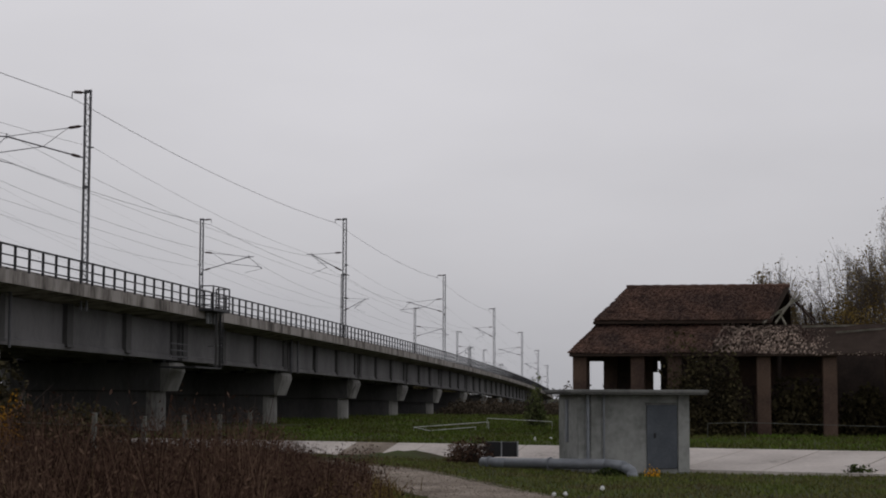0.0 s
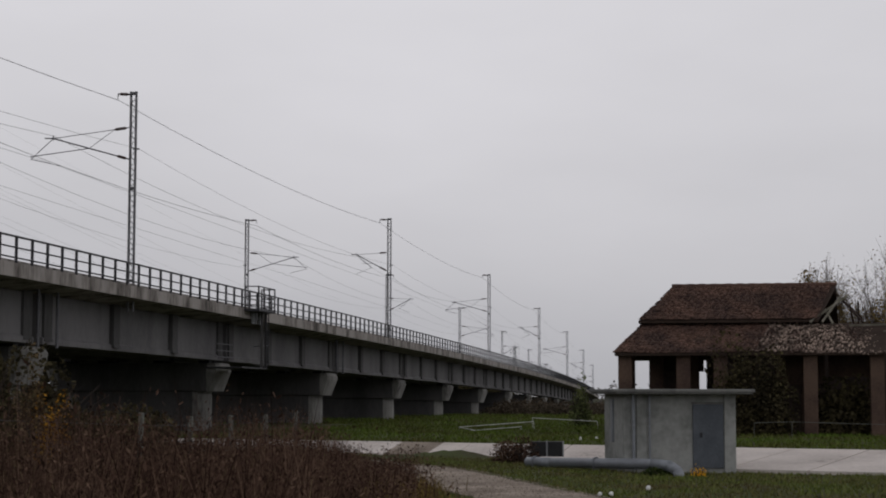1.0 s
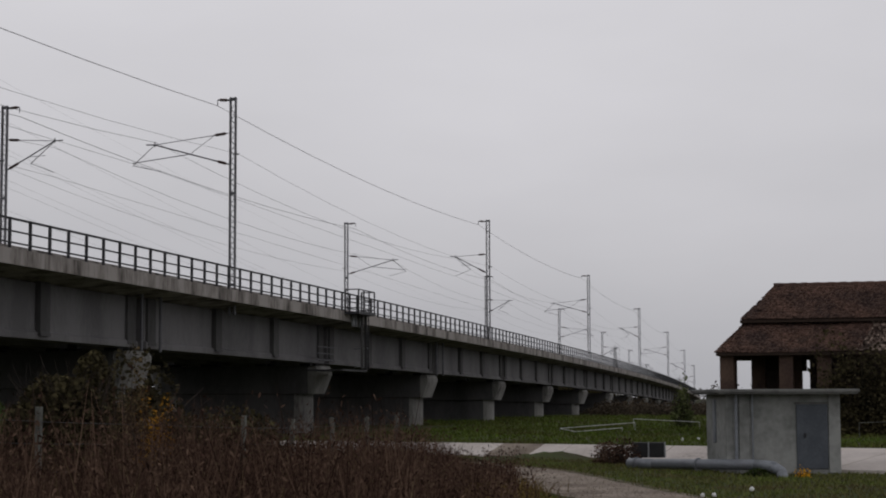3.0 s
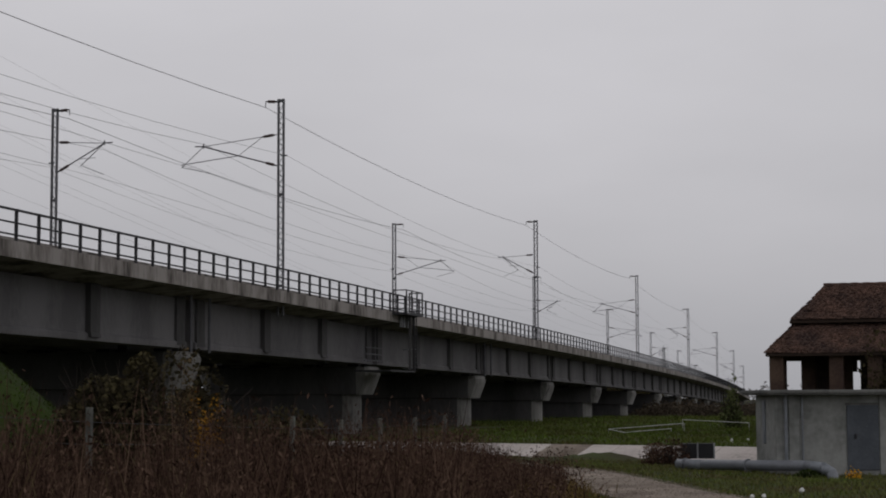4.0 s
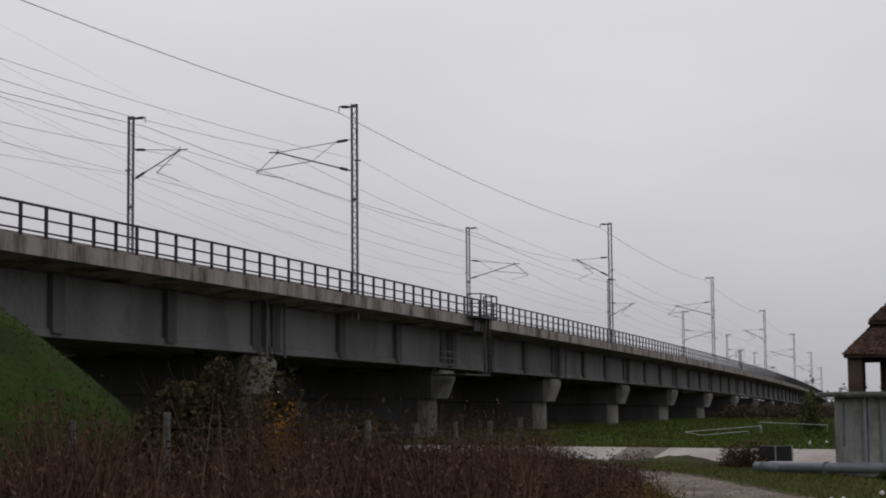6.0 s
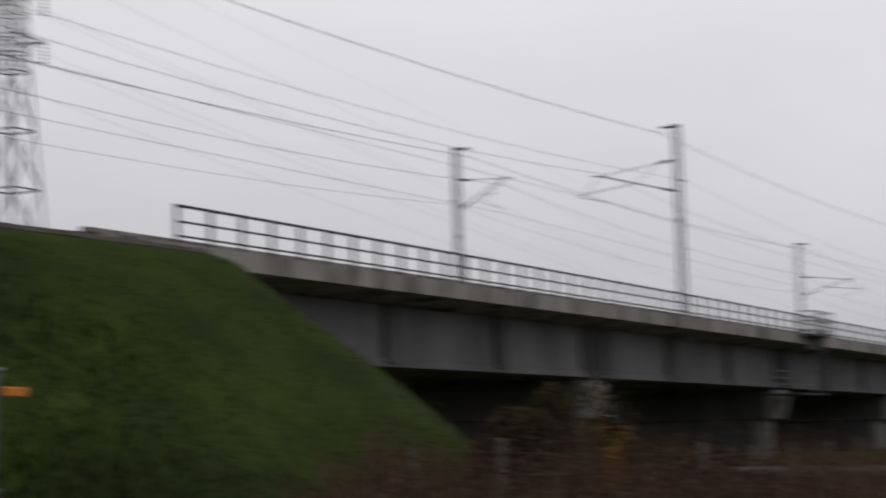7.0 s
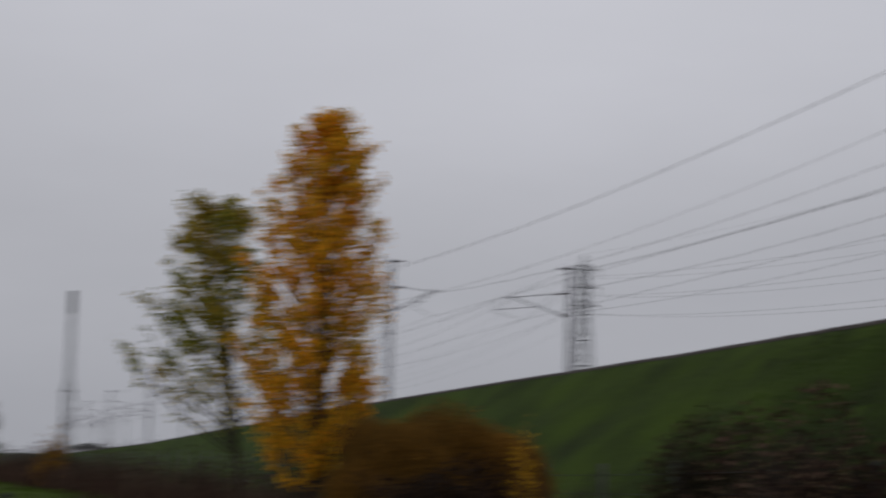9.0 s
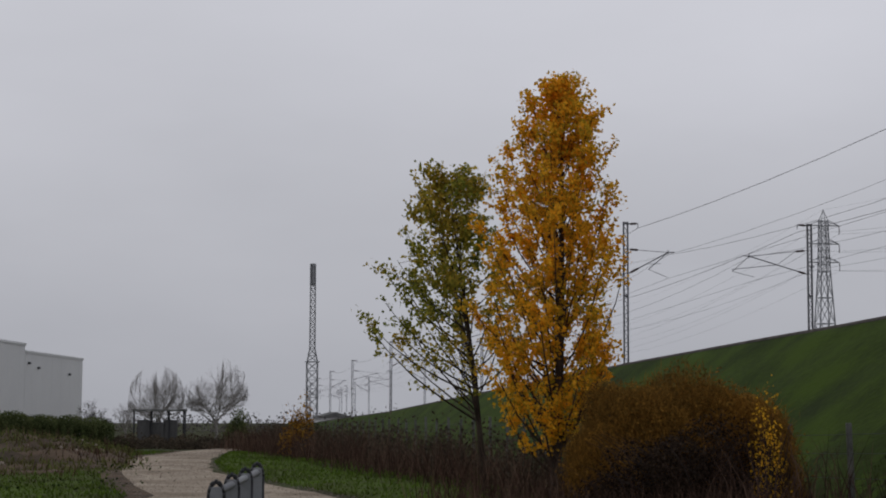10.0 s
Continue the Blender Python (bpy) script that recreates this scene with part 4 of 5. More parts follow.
# dark shrubs and yellow saplings by the fence
bush("shrub", "large dark leafless shrub beside the fence", (30.9, 15.6), (1.9, 1.5, 3.5), 40000, 0.06, M_DARKLEAF, 11, 160)
bush("shrub", "dark tangled shrub against the embankment foot", (33.4, 16.5), (2.2, 1.7, 3.3), 30000, 0.06, M_DARKLEAF, 12, 120)
bush("shrub", "dark tangled shrub under the first span", (38.5, 17.6), (3.4, 2.0, 2.9), 14000, 0.07, M_DARKLEAF, 20, 120)
bush("sapling", "sapling with pale withered leaves turning yellow", (28.3, 12.95), (0.4, 0.42, 3.0), 4200, 0.032, M_STRAW, 13, 30, "sapling")
bush("sapling", "low sapling with orange-yellow leaves", (28.2, 12.6), (0.42, 0.45, 2.1), 3600, 0.028, M_RUSTGOLD, 14, 20, "sapling")
bush("shrub", "dark undergrowth behind the weeds", (46, 18.5), (7, 2.4, 2.0), 6000, 0.09, M_DARKLEAF, 15, 60)
bush("shrub", "brown dead bush at the foot of the bank", (59.6, 9.15), (1.3, 1.15, 0.95), 2600, 0.04, M_WEED, 16, 90)
bush("shrub", "low green weed clump beside the paving", (52.2, -3.6), (0.5, 0.7, 0.35), 300, 0.05, M_GREENLEAF, 17, 12)
bush("shrub", "small yellowing weed by the shed door", (50.3, 2.35), (0.25, 0.3, 0.35), 160, 0.03, M_YELLOW, 18, 10)
bush("shrub", "low green clump by the shed wall", (50.4, 3.6), (0.5, 0.6, 0.3), 300, 0.05, M_GREENLEAF, 19, 10)

# ---- pump shed ----
shed = thing("pump_shed", "small grey rendered pump shed with flat overhanging roof", "shed", pose(51.8, 4.65, 0.0, 0, 0, 109))
bm = box(B(), -3.5, 0, -2.5, 0, -0.3, 2.36, 0.02)
part("wall", bm, M_SHED, shed)
bm = box(B(), -3.88, 0.32, -3.0, 0.55, 2.36, 2.41, 0.01)
box(bm, -3.93, 0.37, -3.05, 0.6, 2.41, 2.51, 0.015)
part("roof_slab", bm, M_SLAB, shed)
bm = box(B(), -3.48, -3.12, 0.0, 0.06, 0, 2.36, 0.01)
part("pilaster", bm, M_SHED, shed)
bm = box(B(), -0.72, -0.38, 0.0, 0.05, 0, 2.36, 0.01)
part("pilaster", bm, M_SHED, shed)
bm = box(B(), -3.1, -2.14, 0.003, 0.045, 0.12, 2.05, 0.01)
door = part("door", bm, M_DOOR, shed, "blue-grey steel door")
for z in (0.75, 1.4):
    bm = box(B(), -3.05, -2.3, 0.045, 0.058, z - 0.02, z + 0.02)
    part("door_rib", bm, M_DOOR, door)
bm = box(B(), -2.42, -2.36, 0.045, 0.1, 1.05, 1.2, 0.01)
part("handle", bm, M_RAIL, door)
bm = box(B(), -3.13, -2.1, -0.02, 0.03, 2.05, 2.12)
part("door_lintel", bm, M_SLAB, shed)
for x, r in ((-0.28, 0.05), (-0.78, 0.03)):
    bm = rod(B(), (x, 0.11, 0.1), (x, 0.11, 2.36), r, seg=8)
    part("down_pipe", bm, M_PIPE, shed)
bm = box(B(), 0.003, 0.05, -1.5, -1.2, 0.9, 2.2, 0.01)
part("cable_cover", bm, M_PIPE, shed)

# large pipe lying in front of the shed, with its elbow into the ground
pipe = thing("water_pipe", "thick grey steel water pipe with an elbow into the ground", "pipe")
bm = B()
pa = [(54.46, 7.95, 0.2), (53.6, 7.05, 0.22), (50.7, 3.7, 0.31), (50.35, 3.2, 0.28), (50.1, 2.95, 0.14), (50.0, 2.85, -0.15)]
for a, b in zip(pa, pa[1:]):
    rod(bm, a, b, 0.155, seg=14)
for q in pa[1:-1]:
    bmesh.ops.create_uvsphere(bm, u_segments=14, v_segments=8, radius=0.156, matrix=Matrix.Translation(q))
part("tube", bm, M_PIPE, pipe, smooth=True)
for q, d in (((54.2, 7.68, 0.205), (-0.69, -0.72, 0)), ((52.3, 5.55, 0.26), (-0.63, -0.77, 0))):
    v = Vector(d) * 0.03
    bm = rod(B(), Vector(q) - v, Vector(q) + v, 0.19, seg=14)
    part("flange", bm, M_PIPE, pipe)
    bm = box(B(), q[0] - 0.1, q[0] + 0.1, q[1] - 0.1, q[1] + 0.1, -0.2, q[2] - 0.12)
    part("support_block", bm, M_SLAB, pipe)
crate = thing("black_grating_box", "low black grated inlet box by the paved bank", "inlet box", pose(61.2, 8.25, 0.1, 0, 0, 98))
bm = box(B(), -0.6, 0.6, -0.3, 0.3, 0.05, 0.58, 0.02)
part("body", bm, M_BLACK, crate)
for x in (-0.58, 0.0, 0.58):
    bm = box(B(), x - 0.025, x + 0.025, 0.3, 0.33, 0.05, 0.6)
    part("frame_bar", bm, M_GALV, crate)
for i, (x, y) in enumerate(((38.4, 4.0), (38.5, 3.75), (41.0, 3.1), (70.5, 8.1), (72.0, 7.6), (56.2, -1.0), (55.2, -0.6))):
    bm = B()
    bmesh.ops.create_icosphere(bm, subdivisions=2, radius=0.06, matrix=Matrix.Translation((x, y, gz(x, y) + 0.1)) @ Matrix.Diagonal((1.3, 1.0, 0.8 if i != 3 else 1.6, 1)))
    for v in bm.verts:
        v.co += Vector(noise.noise_vector(v.co * 9)) * 0.03
    lit = part("litter", bm, M_LITTER)
    tagged(lit, "crumpled white plastic litter on the ground", "litter", "scraps of litter")

# field rail fence in the meadow: bent pale rails
rails = thing("meadow_fence", "broken pale tubular rails standing in the meadow", "fence")
for a, b in (((93, 17.4, 0.62), (99, 14.1, 0.85)), ((93, 17.4, 0.62), (90, 16.0, 0.5)), ((90, 16.0, 0.5), (96, 14.4, 0.6)), ((104, 14.9, 1.0), (101, 10.6, 0.85)), ((80, -0.5, 1.15), (80.5, -8, 0.95)), ((80, 1.2, 1.1), (80.1, -0.5, 1.15))):
    bm = rod(B(), a, b, 0.013 if a[0] < 85 else 0.016, seg=6)
    rod(bm, a, (a[0], a[1], 0.3), 0.012, seg=6)
    rod(bm, b, (b[0], b[1], 0.3), 0.012, seg=6)
    part("rail", bm, M_POST if a[0] < 85 else M_PLATE_W, rails)

# ---- ruined barn ----
barn = thing("ruined_barn", "old brick barn with sagging clay-tile roofs and open bays", "barn")
BZ = 0.42
for x, rows in ((84.9, (7.5, 4.65, 2.85, -1.45, -4.6, -7.8, -11.0)), (90.2, (7.85, 6.35, 4.5, 1.5, -1.4, -4.8, -8.0, -11.0))):
    for y in rows:
        w = 0.34 if x < 86 else 0.36
        bm = box(B(), x - w, x + w, y - w, y + w, BZ - 0.3, 4.35 if x < 86 or y > 6.5 else 5.4, 0.03)
        part("pillar", bm, M_BRICK, barn)
# inner walls carry the barn's shade in their colour, the others plain brick
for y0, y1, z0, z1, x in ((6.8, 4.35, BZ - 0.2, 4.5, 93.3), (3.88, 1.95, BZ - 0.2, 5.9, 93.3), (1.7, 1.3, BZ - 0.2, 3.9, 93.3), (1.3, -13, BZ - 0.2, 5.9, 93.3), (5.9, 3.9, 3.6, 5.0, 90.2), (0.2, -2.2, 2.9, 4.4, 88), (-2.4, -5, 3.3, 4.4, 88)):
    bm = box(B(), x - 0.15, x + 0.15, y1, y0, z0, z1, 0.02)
    part("brick_wall", bm, M_DIMBRICK if x > 90 else M_BRICK, barn)
bm = box(B(), 84.9, 93.6, -13.2, -12.9, BZ - 0.2, 6.5)
part("brick_wall", bm, M_BRICK, barn)
for x, z in ((84.9, 4.35), (87.6, 5.5)):
    bm = box(B(), x - 0.14, x + 0.14, -12.9, 7.9 if x < 86 else 6.4, z, z + 0.24, 0.02)
    part("beam", bm, M_DARKWOOD, barn)


def tiled(name, a, b, c, d, nu, nv, mat, jit, skip=0.0, seed=1, sag=0.0):
    """Rows of arched tiles over the slope a-b (eave) to d-c (top)."""
    r = np.random.default_rng(seed)
    a, b, c, d = (Vector(q) for q in (a, b, c, d))
    vs, fs = [], []
    nrm = (b - a).cross(d - a).normalized()
    if nrm.z < 0:
        nrm = -nrm
    for j in range(nv):
        for i in range(nu):
            if r.random() < skip:
                continue
            u0, v0 = i / nu, j / nv
            du, dv = 1.0 / nu, 1.25 / nv
            o = r.normal(size=2) * jit
            lift = r.uniform(0, 0.035) + jit * 0.7 * r.random()
            k = len(vs)
            for vv, up in ((v0, 0.04), (v0 + dv, 0.0)):
                for uu, arch in ((0.0, 0.0), (0.3, 0.05), (0.7, 0.05), (1.0, 0.0)):
                    U, V = u0 + uu * du + o[0] * du * 2, vv + o[1] * dv
                    p = (a * (1 - U) + b * U) * (1 - V) + (d * (1 - U) + c * U) * V
                    dip = sag * math.sin(U * 9.0 + 1.0) * math.sin(V * 3.1) - sag * math.sin(U * math.pi)
                    p = p + nrm * (arch + up + lift) + Vector((0, 0, dip))
                    vs.append(tuple(p))
            fs += [(k, k + 1, k + 5, k + 4), (k + 1, k + 2, k + 6, k + 5), (k + 2, k + 3, k + 7, k + 6), (k, k + 1, k + 2, k + 3)]
    ob = obj(name, mesh_of(name, vs, fs, mat), barn)
    return tagged(ob, kind="stuff")


def slab_roof(name, a, b, c, d, mat, thick=0.12):
    vs = [Vector(q) for q in (a, b, c, d)]
    vs = [tuple(v) for v in vs] + [(v.x, v.y, v.z - thick) for v in vs]
    return obj(name, mesh_of(name, vs, [(0, 1, 2, 3), (7, 6, 5, 4), (0, 4, 5, 1), (1, 5, 6, 2), (2, 6, 7, 3), (3, 7, 4, 0)], mat), barn)


LE, LT, UE, UT = (84.2, 4.42), (87.3, 5.94), (86.8, 6.12), (90.2, 8.02)
# lower roof: front and hipped end
slab_roof("roof_board", (LE[0], -13, LE[1]), (LE[0], 7.98, LE[1]), (LT[0], 6.75, LT[1]), (LT[0], -13, LT[1]), M_DARKWOOD)
tiled("roof_tiles", (LE[0], 1.2, LE[1]), (LE[0], 7.98, LE[1]), (LT[0], 6.7, LT[1]), (LT[0], 0.4, LT[1]), 66, 17, M_TILE, 0.045, 0.0, 1, 0.05)
tiled("broken_roof_tiles", (LE[0], -13, LE[1] - 0.1), (LE[0], 1.4, LE[1]), (LT[0], 0.6, LT[1]), (LT[0], -13, LT[1] - 0.3), 150, 18, M_TILEPALE, 0.12, 0.2, 2, 0.12)
slab_roof("roof_board", (84.2, 7.98, 4.42), (96.2, 7.98, 4.42), (93.1, 6.75, 5.98), (87.3, 6.75, 5.98), M_DARKWOOD)
tiled("roof_tiles", (96.2, 8.0, 4.42), (84.2, 8.0, 4.42), (87.3, 6.75, 5.98), (93.1, 6.75, 5.98), 60, 10, M_TILE, 0.04, 0.0, 3)
slab_roof("roof_board", (96.2, 7.98, 4.42), (96.2, -13, 4.42), (93.1, -13, 5.98), (93.1, 6.75, 5.98), M_DARKWOOD)
# upper roof
slab_roof("roof_board", (UE[0], -1.9, UE[1]), (UE[0], 7.0, UE[1]), (UT[0], 5.45, UT[1]), (UT[0], -2.9, UT[1]), M_DARKWOOD)
tiled("roof_tiles", (UE[0], -1.8, UE[1]), (UE[0], 7.0, UE[1]), (UT[0], 5.45, UT[1]), (UT[0], -2.7, UT[1]), 96, 20, M_TILE, 0.05, 0.01, 4, 0.012)
slab_roof("roof_board", (86.8, 7.0, 6.12), (93.5, 7.0, 6.12), (90.3, 5.45, 8.02), (90.2, 5.45, 8.02), M_DARKWOOD)
slab_roof("roof_board", (93.5, 6.85, 6.02), (93.5, -3.1, 6.02), (90.2, -2.9, 8.02), (90.2, 5.45, 8.02), M_DARKWOOD)
for i in range(30):
    y = 5.5 - i * 0.28
    bm = B()
    rod(bm, (90.2, y, 8.08 + 0.012 * math.sin(i * 2.7)), (90.2, y - 0.34, 8.10 + 0.012 * math.sin(i * 2.7 + 1)), 0.11, 0.09, 6)
    part("ridge_tile", bm, M_TILE, barn)
for a, b in (((86.7, -2.1, 6.0), (90.0, -3.3, 7.7)), ((86.6, -1.5, 6.0), (89.6, -3.5, 7.5)), ((86.5, -2.6, 5.9), (88.4, -2.3, 6.7)), ((86.4, -3.4, 5.8), (87.4, -6.4, 5.9)), ((86.0, -5.0, 5.5), (86.8, -7.4, 5.7)), ((87.2, -4.1, 6.0), (90.2, -3.0, 7.5)), ((90.2, -2.8, 7.7), (90.2, -4.2, 6.3)), ((88.6, -3.7, 5.9), (88.6, -3.5, 7.0)), ((90.2, -4.0, 5.4), (90.2, -4.0, 7.2))):
    bm = box(B(), -0.04, 0.04, -0.045, 0.045, 0, (Vector(b) - Vector(a)).length, 0, Matrix.Translation(a) @ (Vector(b) - Vector(a)).to_track_quat("Z", "Y").to_matrix().to_4x4())
    part("rafter", bm, M_DARKWOOD if a[0] > 86.85 else M_STEP, barn)
bush("shrub", "dark green shrub growing in the barn bays", (83.0, 1.3), (1.4, 2.3, 4.9), 9000, 0.09, M_DARKLEAF, 21, 60)
bush("shrub", "dark creeper filling an open barn bay", (86.0, -3.0), (1.3, 1.8, 3.0), 3000, 0.12, M_DARKLEAF, 22, 30)
bush("shrub", "dark creeper filling an open barn bay", (87.0, -6.6), (1.3, 2.0, 3.0), 3000, 0.12, M_DARKLEAF, 23, 30)


# ---- trees ----
def limb(bm, a, b, r0, r1, bend, seg, n=4):
    a, b = Vector(a), Vector(b)
    pts = []
    for i in range(n + 1):
        t = i / n
        pts.append(a.lerp(b, t) + Vector(bend) * math.sin(t * math.pi))
    for i in range(n):
        t = i / n
        bm.append((pts[i], pts[i + 1], r0 + (r1 - r0) * t, r0 + (r1 - r0) * (i + 1) / n))
    return pts


def poplar(label, base, height, crown_from, radius_at, shift_at, trunk_r, mat, n_limbs, sprays, leaves, leaf, seed, lean=0.0, sparse_below=0.0, spread=0.07):
    """A poplar: straight trunk, steep limbs, and on them short leafy sprays that leave gaps between."""
    r = np.random.default_rng(seed)
    x, y = base
    z0 = gz(x, y)
    t = thing("poplar_tree", label, "tree")
    bm = []
    limb(bm, (x, y, z0 - 0.2), (x, y + lean, z0 + height * 0.97), trunk_r, 0.012, (0.1, 0.06, 0), 7, 9)
    stick_part("trunk", bm, M_BARK, t, 8)
    bl, c = [], []
    for i in range(n_limbs):
        h0 = crown_from + (height * 0.92 - crown_from) * (i / n_limbs) ** 1.08
        f = h0 / height
        a = Vector((x, y + lean * f, z0 + h0))
        ang = i * 2.399 + r.normal() * 0.4
        h1 = min(h0 + r.uniform(0.14, 0.34) * height * (1.1 - 0.6 * f), height * r.uniform(0.96, 1.0))
        g = h1 / height
        rr = radius_at(g) * (r.uniform(0.25, 0.75) if i % 3 == 0 else r.uniform(0.72, 1.02))
        b = Vector((x + math.cos(ang) * rr, y + lean * g + shift_at(g) + math.sin(ang) * rr, z0 + h1))
        pts = limb(bl, a, b, 0.034 * (1.15 - f), 0.006, (math.cos(ang) * rr * 0.16, math.sin(ang) * rr * 0.16, -0.05), 4, 4)
        along = (b - a).normalized()
        for q in range(sprays):
            w = r.uniform(0.3, 1.0)
            k = min(int(w * 4), 3)
            p = pts[k].lerp(pts[k + 1], w * 4 - k)
            d = (along + Vector((r.normal(), r.normal(), r.normal() * 0.6)) * 0.75).normalized()
            e = p + d * r.uniform(0.22, 0.5)
            if e.z > z0 + height:
                continue
            bl.append((p, e, 0.006, 0.0025))
            thin = 0.35 if (e.z - z0) / height < sparse_below else 1.0
            m = int(leaves * thin * r.uniform(0.4, 1.5))
            u = r.uniform(0.1, 1.1, (m, 1))
            c.append(np.array(p) * (1 - u) + np.array(e) * u + r.normal(size=(m, 3)) * spread)
    stick_part("branchwork", bl, M_BARK, t)
    quads("crown", np.concatenate(c), leaf, mat, t)
    return t


def yellow_r(f):
    return float(np.interp(f, [0, 0.1, 0.22, 0.33, 0.42, 0.52, 0.62, 0.72, 0.83, 0.9, 0.95, 1.0], [0.35, 0.6, 1.0, 1.45, 1.75, 1.9, 1.75, 1.6, 1.28, 0.95, 0.62, 0.2]))


def yellow_shift(f):
    return float(np.interp(f, [0, 0.2, 0.5, 0.8, 1.0], [-0.05, -0.15, -0.3, -0.12, 0.05]))


def green_r(f):
    return float(np.interp(f, [0, 0.2, 0.33, 0.5, 0.7, 0.85, 0.95, 1.0], [0.5, 1.3, 1.95, 2.3, 1.85, 1.35, 1.0, 0.4]))


def green_shift(f):
    return float(np.interp(f, [0, 0.3, 0.5, 0.7, 0.85, 1.0], [-0.3, -0.75, -0.85, -0.45, -0.1, -0.05]))


poplar("tall slender poplar with golden-orange autumn leaves", (-38.8, 9.8), 10.1, 0.6, yellow_r, yellow_shift, 0.15, M_YELLOW, 130, 9, 28, 0.052, 31, 0.2)
poplar("thinner poplar with sparse olive-green leaves", (-45.0, 9.5), 8.75, 1.7, green_r, green_shift, 0.10, M_OLIVE, 64, 9, 22, 0.060, 32, -1.1, 0.46, 0.085)


def bare_tree(label, base, height, spread, seed, twigs=240, leaf_mat=None, leaves=0, name="bare_tree", trunk=0.22, leaf=0.06, bark=M_TWIG):
    """A leafless broad tree: forked limbs and a haze of fine twigs."""
    r = np.random.default_rng(seed)
    x, y = base
    z0 = gz(x, y)
    t = thing(name, label, "tree")
    bm = []
    fork = Vector((x, y, z0 + height * 0.28))
    limb(bm, (x, y, z0 - 0.3), fork, trunk, trunk * 0.7, (0.05, 0.05, 0), 6, 2)
    stick_part("trunk", bm, bark, t, 7)
    bl = []
    tips = []
    crown = Vector((x, y, z0 + height * 0.56))
    todo = [(fork + Vector((0, 0, -height * 0.05 * r.random())), 2.4 * i + r.normal() * 0.3, r.uniform(0.12, 1.2), height * r.uniform(0.27, 0.37), trunk * 0.42, 0) for i in range(7)]
    share = max(2, round((twigs / 7) ** (1 / 3)))
    while todo:
        p, ang, tilt, length, rad, level = todo.pop()
        d = Vector((math.cos(ang) * math.sin(tilt), math.sin(ang) * math.sin(tilt), math.cos(tilt)))
        q = p + d * length
        off = q - crown
        over = math.sqrt((off.x ** 2 + off.y ** 2) / spread ** 2 + (off.z / (height * 0.46)) ** 2)
        if over > 1.0:
            q = crown + off * (r.uniform(0.93, 1.02) / over)
        mid = (p + q) / 2 + Vector((r.normal(), r.normal(), -0.3)) * length * 0.05
        bl += [(p, mid, rad, rad * 0.8), (mid, q, rad * 0.8, rad * 0.5)]
        if level:
            tips += [mid, q]
        if level < 3:
            for k in range(share if level else share + 1):
                w = mid.lerp(q, r.uniform(-0.3, 1.0) if k else 1.0)
                todo.append((w, ang + r.normal() * 0.9, min(max(tilt + r.normal() * 0.38 + 0.04, 0.02), 1.45), length * r.uniform(0.5, 0.85), rad * 0.45, level + 1))
    stick_part("branchwork", bl, bark, t, 3)
    if leaves:
        c = np.array([tuple(v) for v in tips])
        p = c[r.integers(0, len(c), leaves * 4)] + r.normal(size=(leaves * 4, 3)) * spread * 0.08
        quads("withered_foliage", p, leaf, leaf_mat, t)
    return t


# trees behind the barn
bare_tree("small tree with brown leaves behind the barn", (105, -1.9), 9.7, 2.0, 41, 1500, M_TAWNY, 2200, trunk=0.14, leaf=0.08, bark=M_DRYBARK)
bare_tree("broad bare tree with a few brown leaves behind the barn", (106, -5.0), 11.7, 3.6, 42, 5200, M_TAWNY, 1500, trunk=0.22, bark=M_DRYBARK)
bare_tree("bare tree with tawny leaves behind the barn", (104, -8.6), 10.8, 3.0, 43, 2400, M_TAWNY, 1600, trunk=0.17, bark=M_DRYBARK)
bare_tree("tall bare tree behind the ruined roof", (112, -12.2), 16.8, 3.4, 44, 3000, M_TAWNY, 1000, trunk=0.22, bark=M_DRYBARK)
bush("shrub", "tawny dense shrub behind the ruined roof", (101, -6.9), (2.2, 2.9, 7.7), 12000, 0.08, M_TAWNY, 45, 80)

# thicket by the poplars
def dome_thicket(label, centre, radii, n, mat, seed):
    """A dense rounded thicket: short fine twigs and shrivelled leaves in an even dome with a fuzzy outline."""
    r = np.random.default_rng(seed)
    t = thing("thicket", label, "shrub")
    d = r.normal(size=(n, 3))
    d[:, 2] = np.abs(d[:, 2])
    d /= np.linalg.norm(d, axis=1, keepdims=True)
    d = np.sign(d) * np.abs(d) ** 0.74
    bump = 1 + 0.07 * np.sin(d[:, 0] * 5 + 1) * np.cos(d[:, 1] * 6) + 0.05 * np.sin(d[:, 1] * 9 + d[:, 2] * 8)
    rad = r.random(n) ** 0.22 * bump * (1 + 0.055 * np.abs(r.normal(size=n)))
    c = np.array([centre[0], centre[1], gz(*centre)]) + d * rad[:, None] * np.array(radii) * 0.93
    quads("foliage", c[: n // 2], 0.024, mat, t, aspect=1.4)
    blades("brushwood", c[n // 2:] - np.array([0, 0, 0.1]), r.uniform(0.06, 0.24, n - n // 2), 0.006, mat, 0.6, t)
    stems = []
    for i in range(120):
        a = r.uniform(0, 2 * math.pi)
        root = Vector((centre[0] + r.normal() * 0.4 * radii[0], centre[1] + r.normal() * 0.4 * radii[1], gz(*centre) - 0.1))
        tip = Vector((centre[0] + math.cos(a) * radii[0] * r.uniform(0.3, 0.9), centre[1] + math.sin(a) * radii[1] * r.uniform(0.3, 0.9), gz(*centre) + radii[2] * r.uniform(0.4, 0.75)))
        stems.append((root, tip, 0.016, 0.006))
    stick_part("stem", stems, M_TWIG, t, 3)
    return t


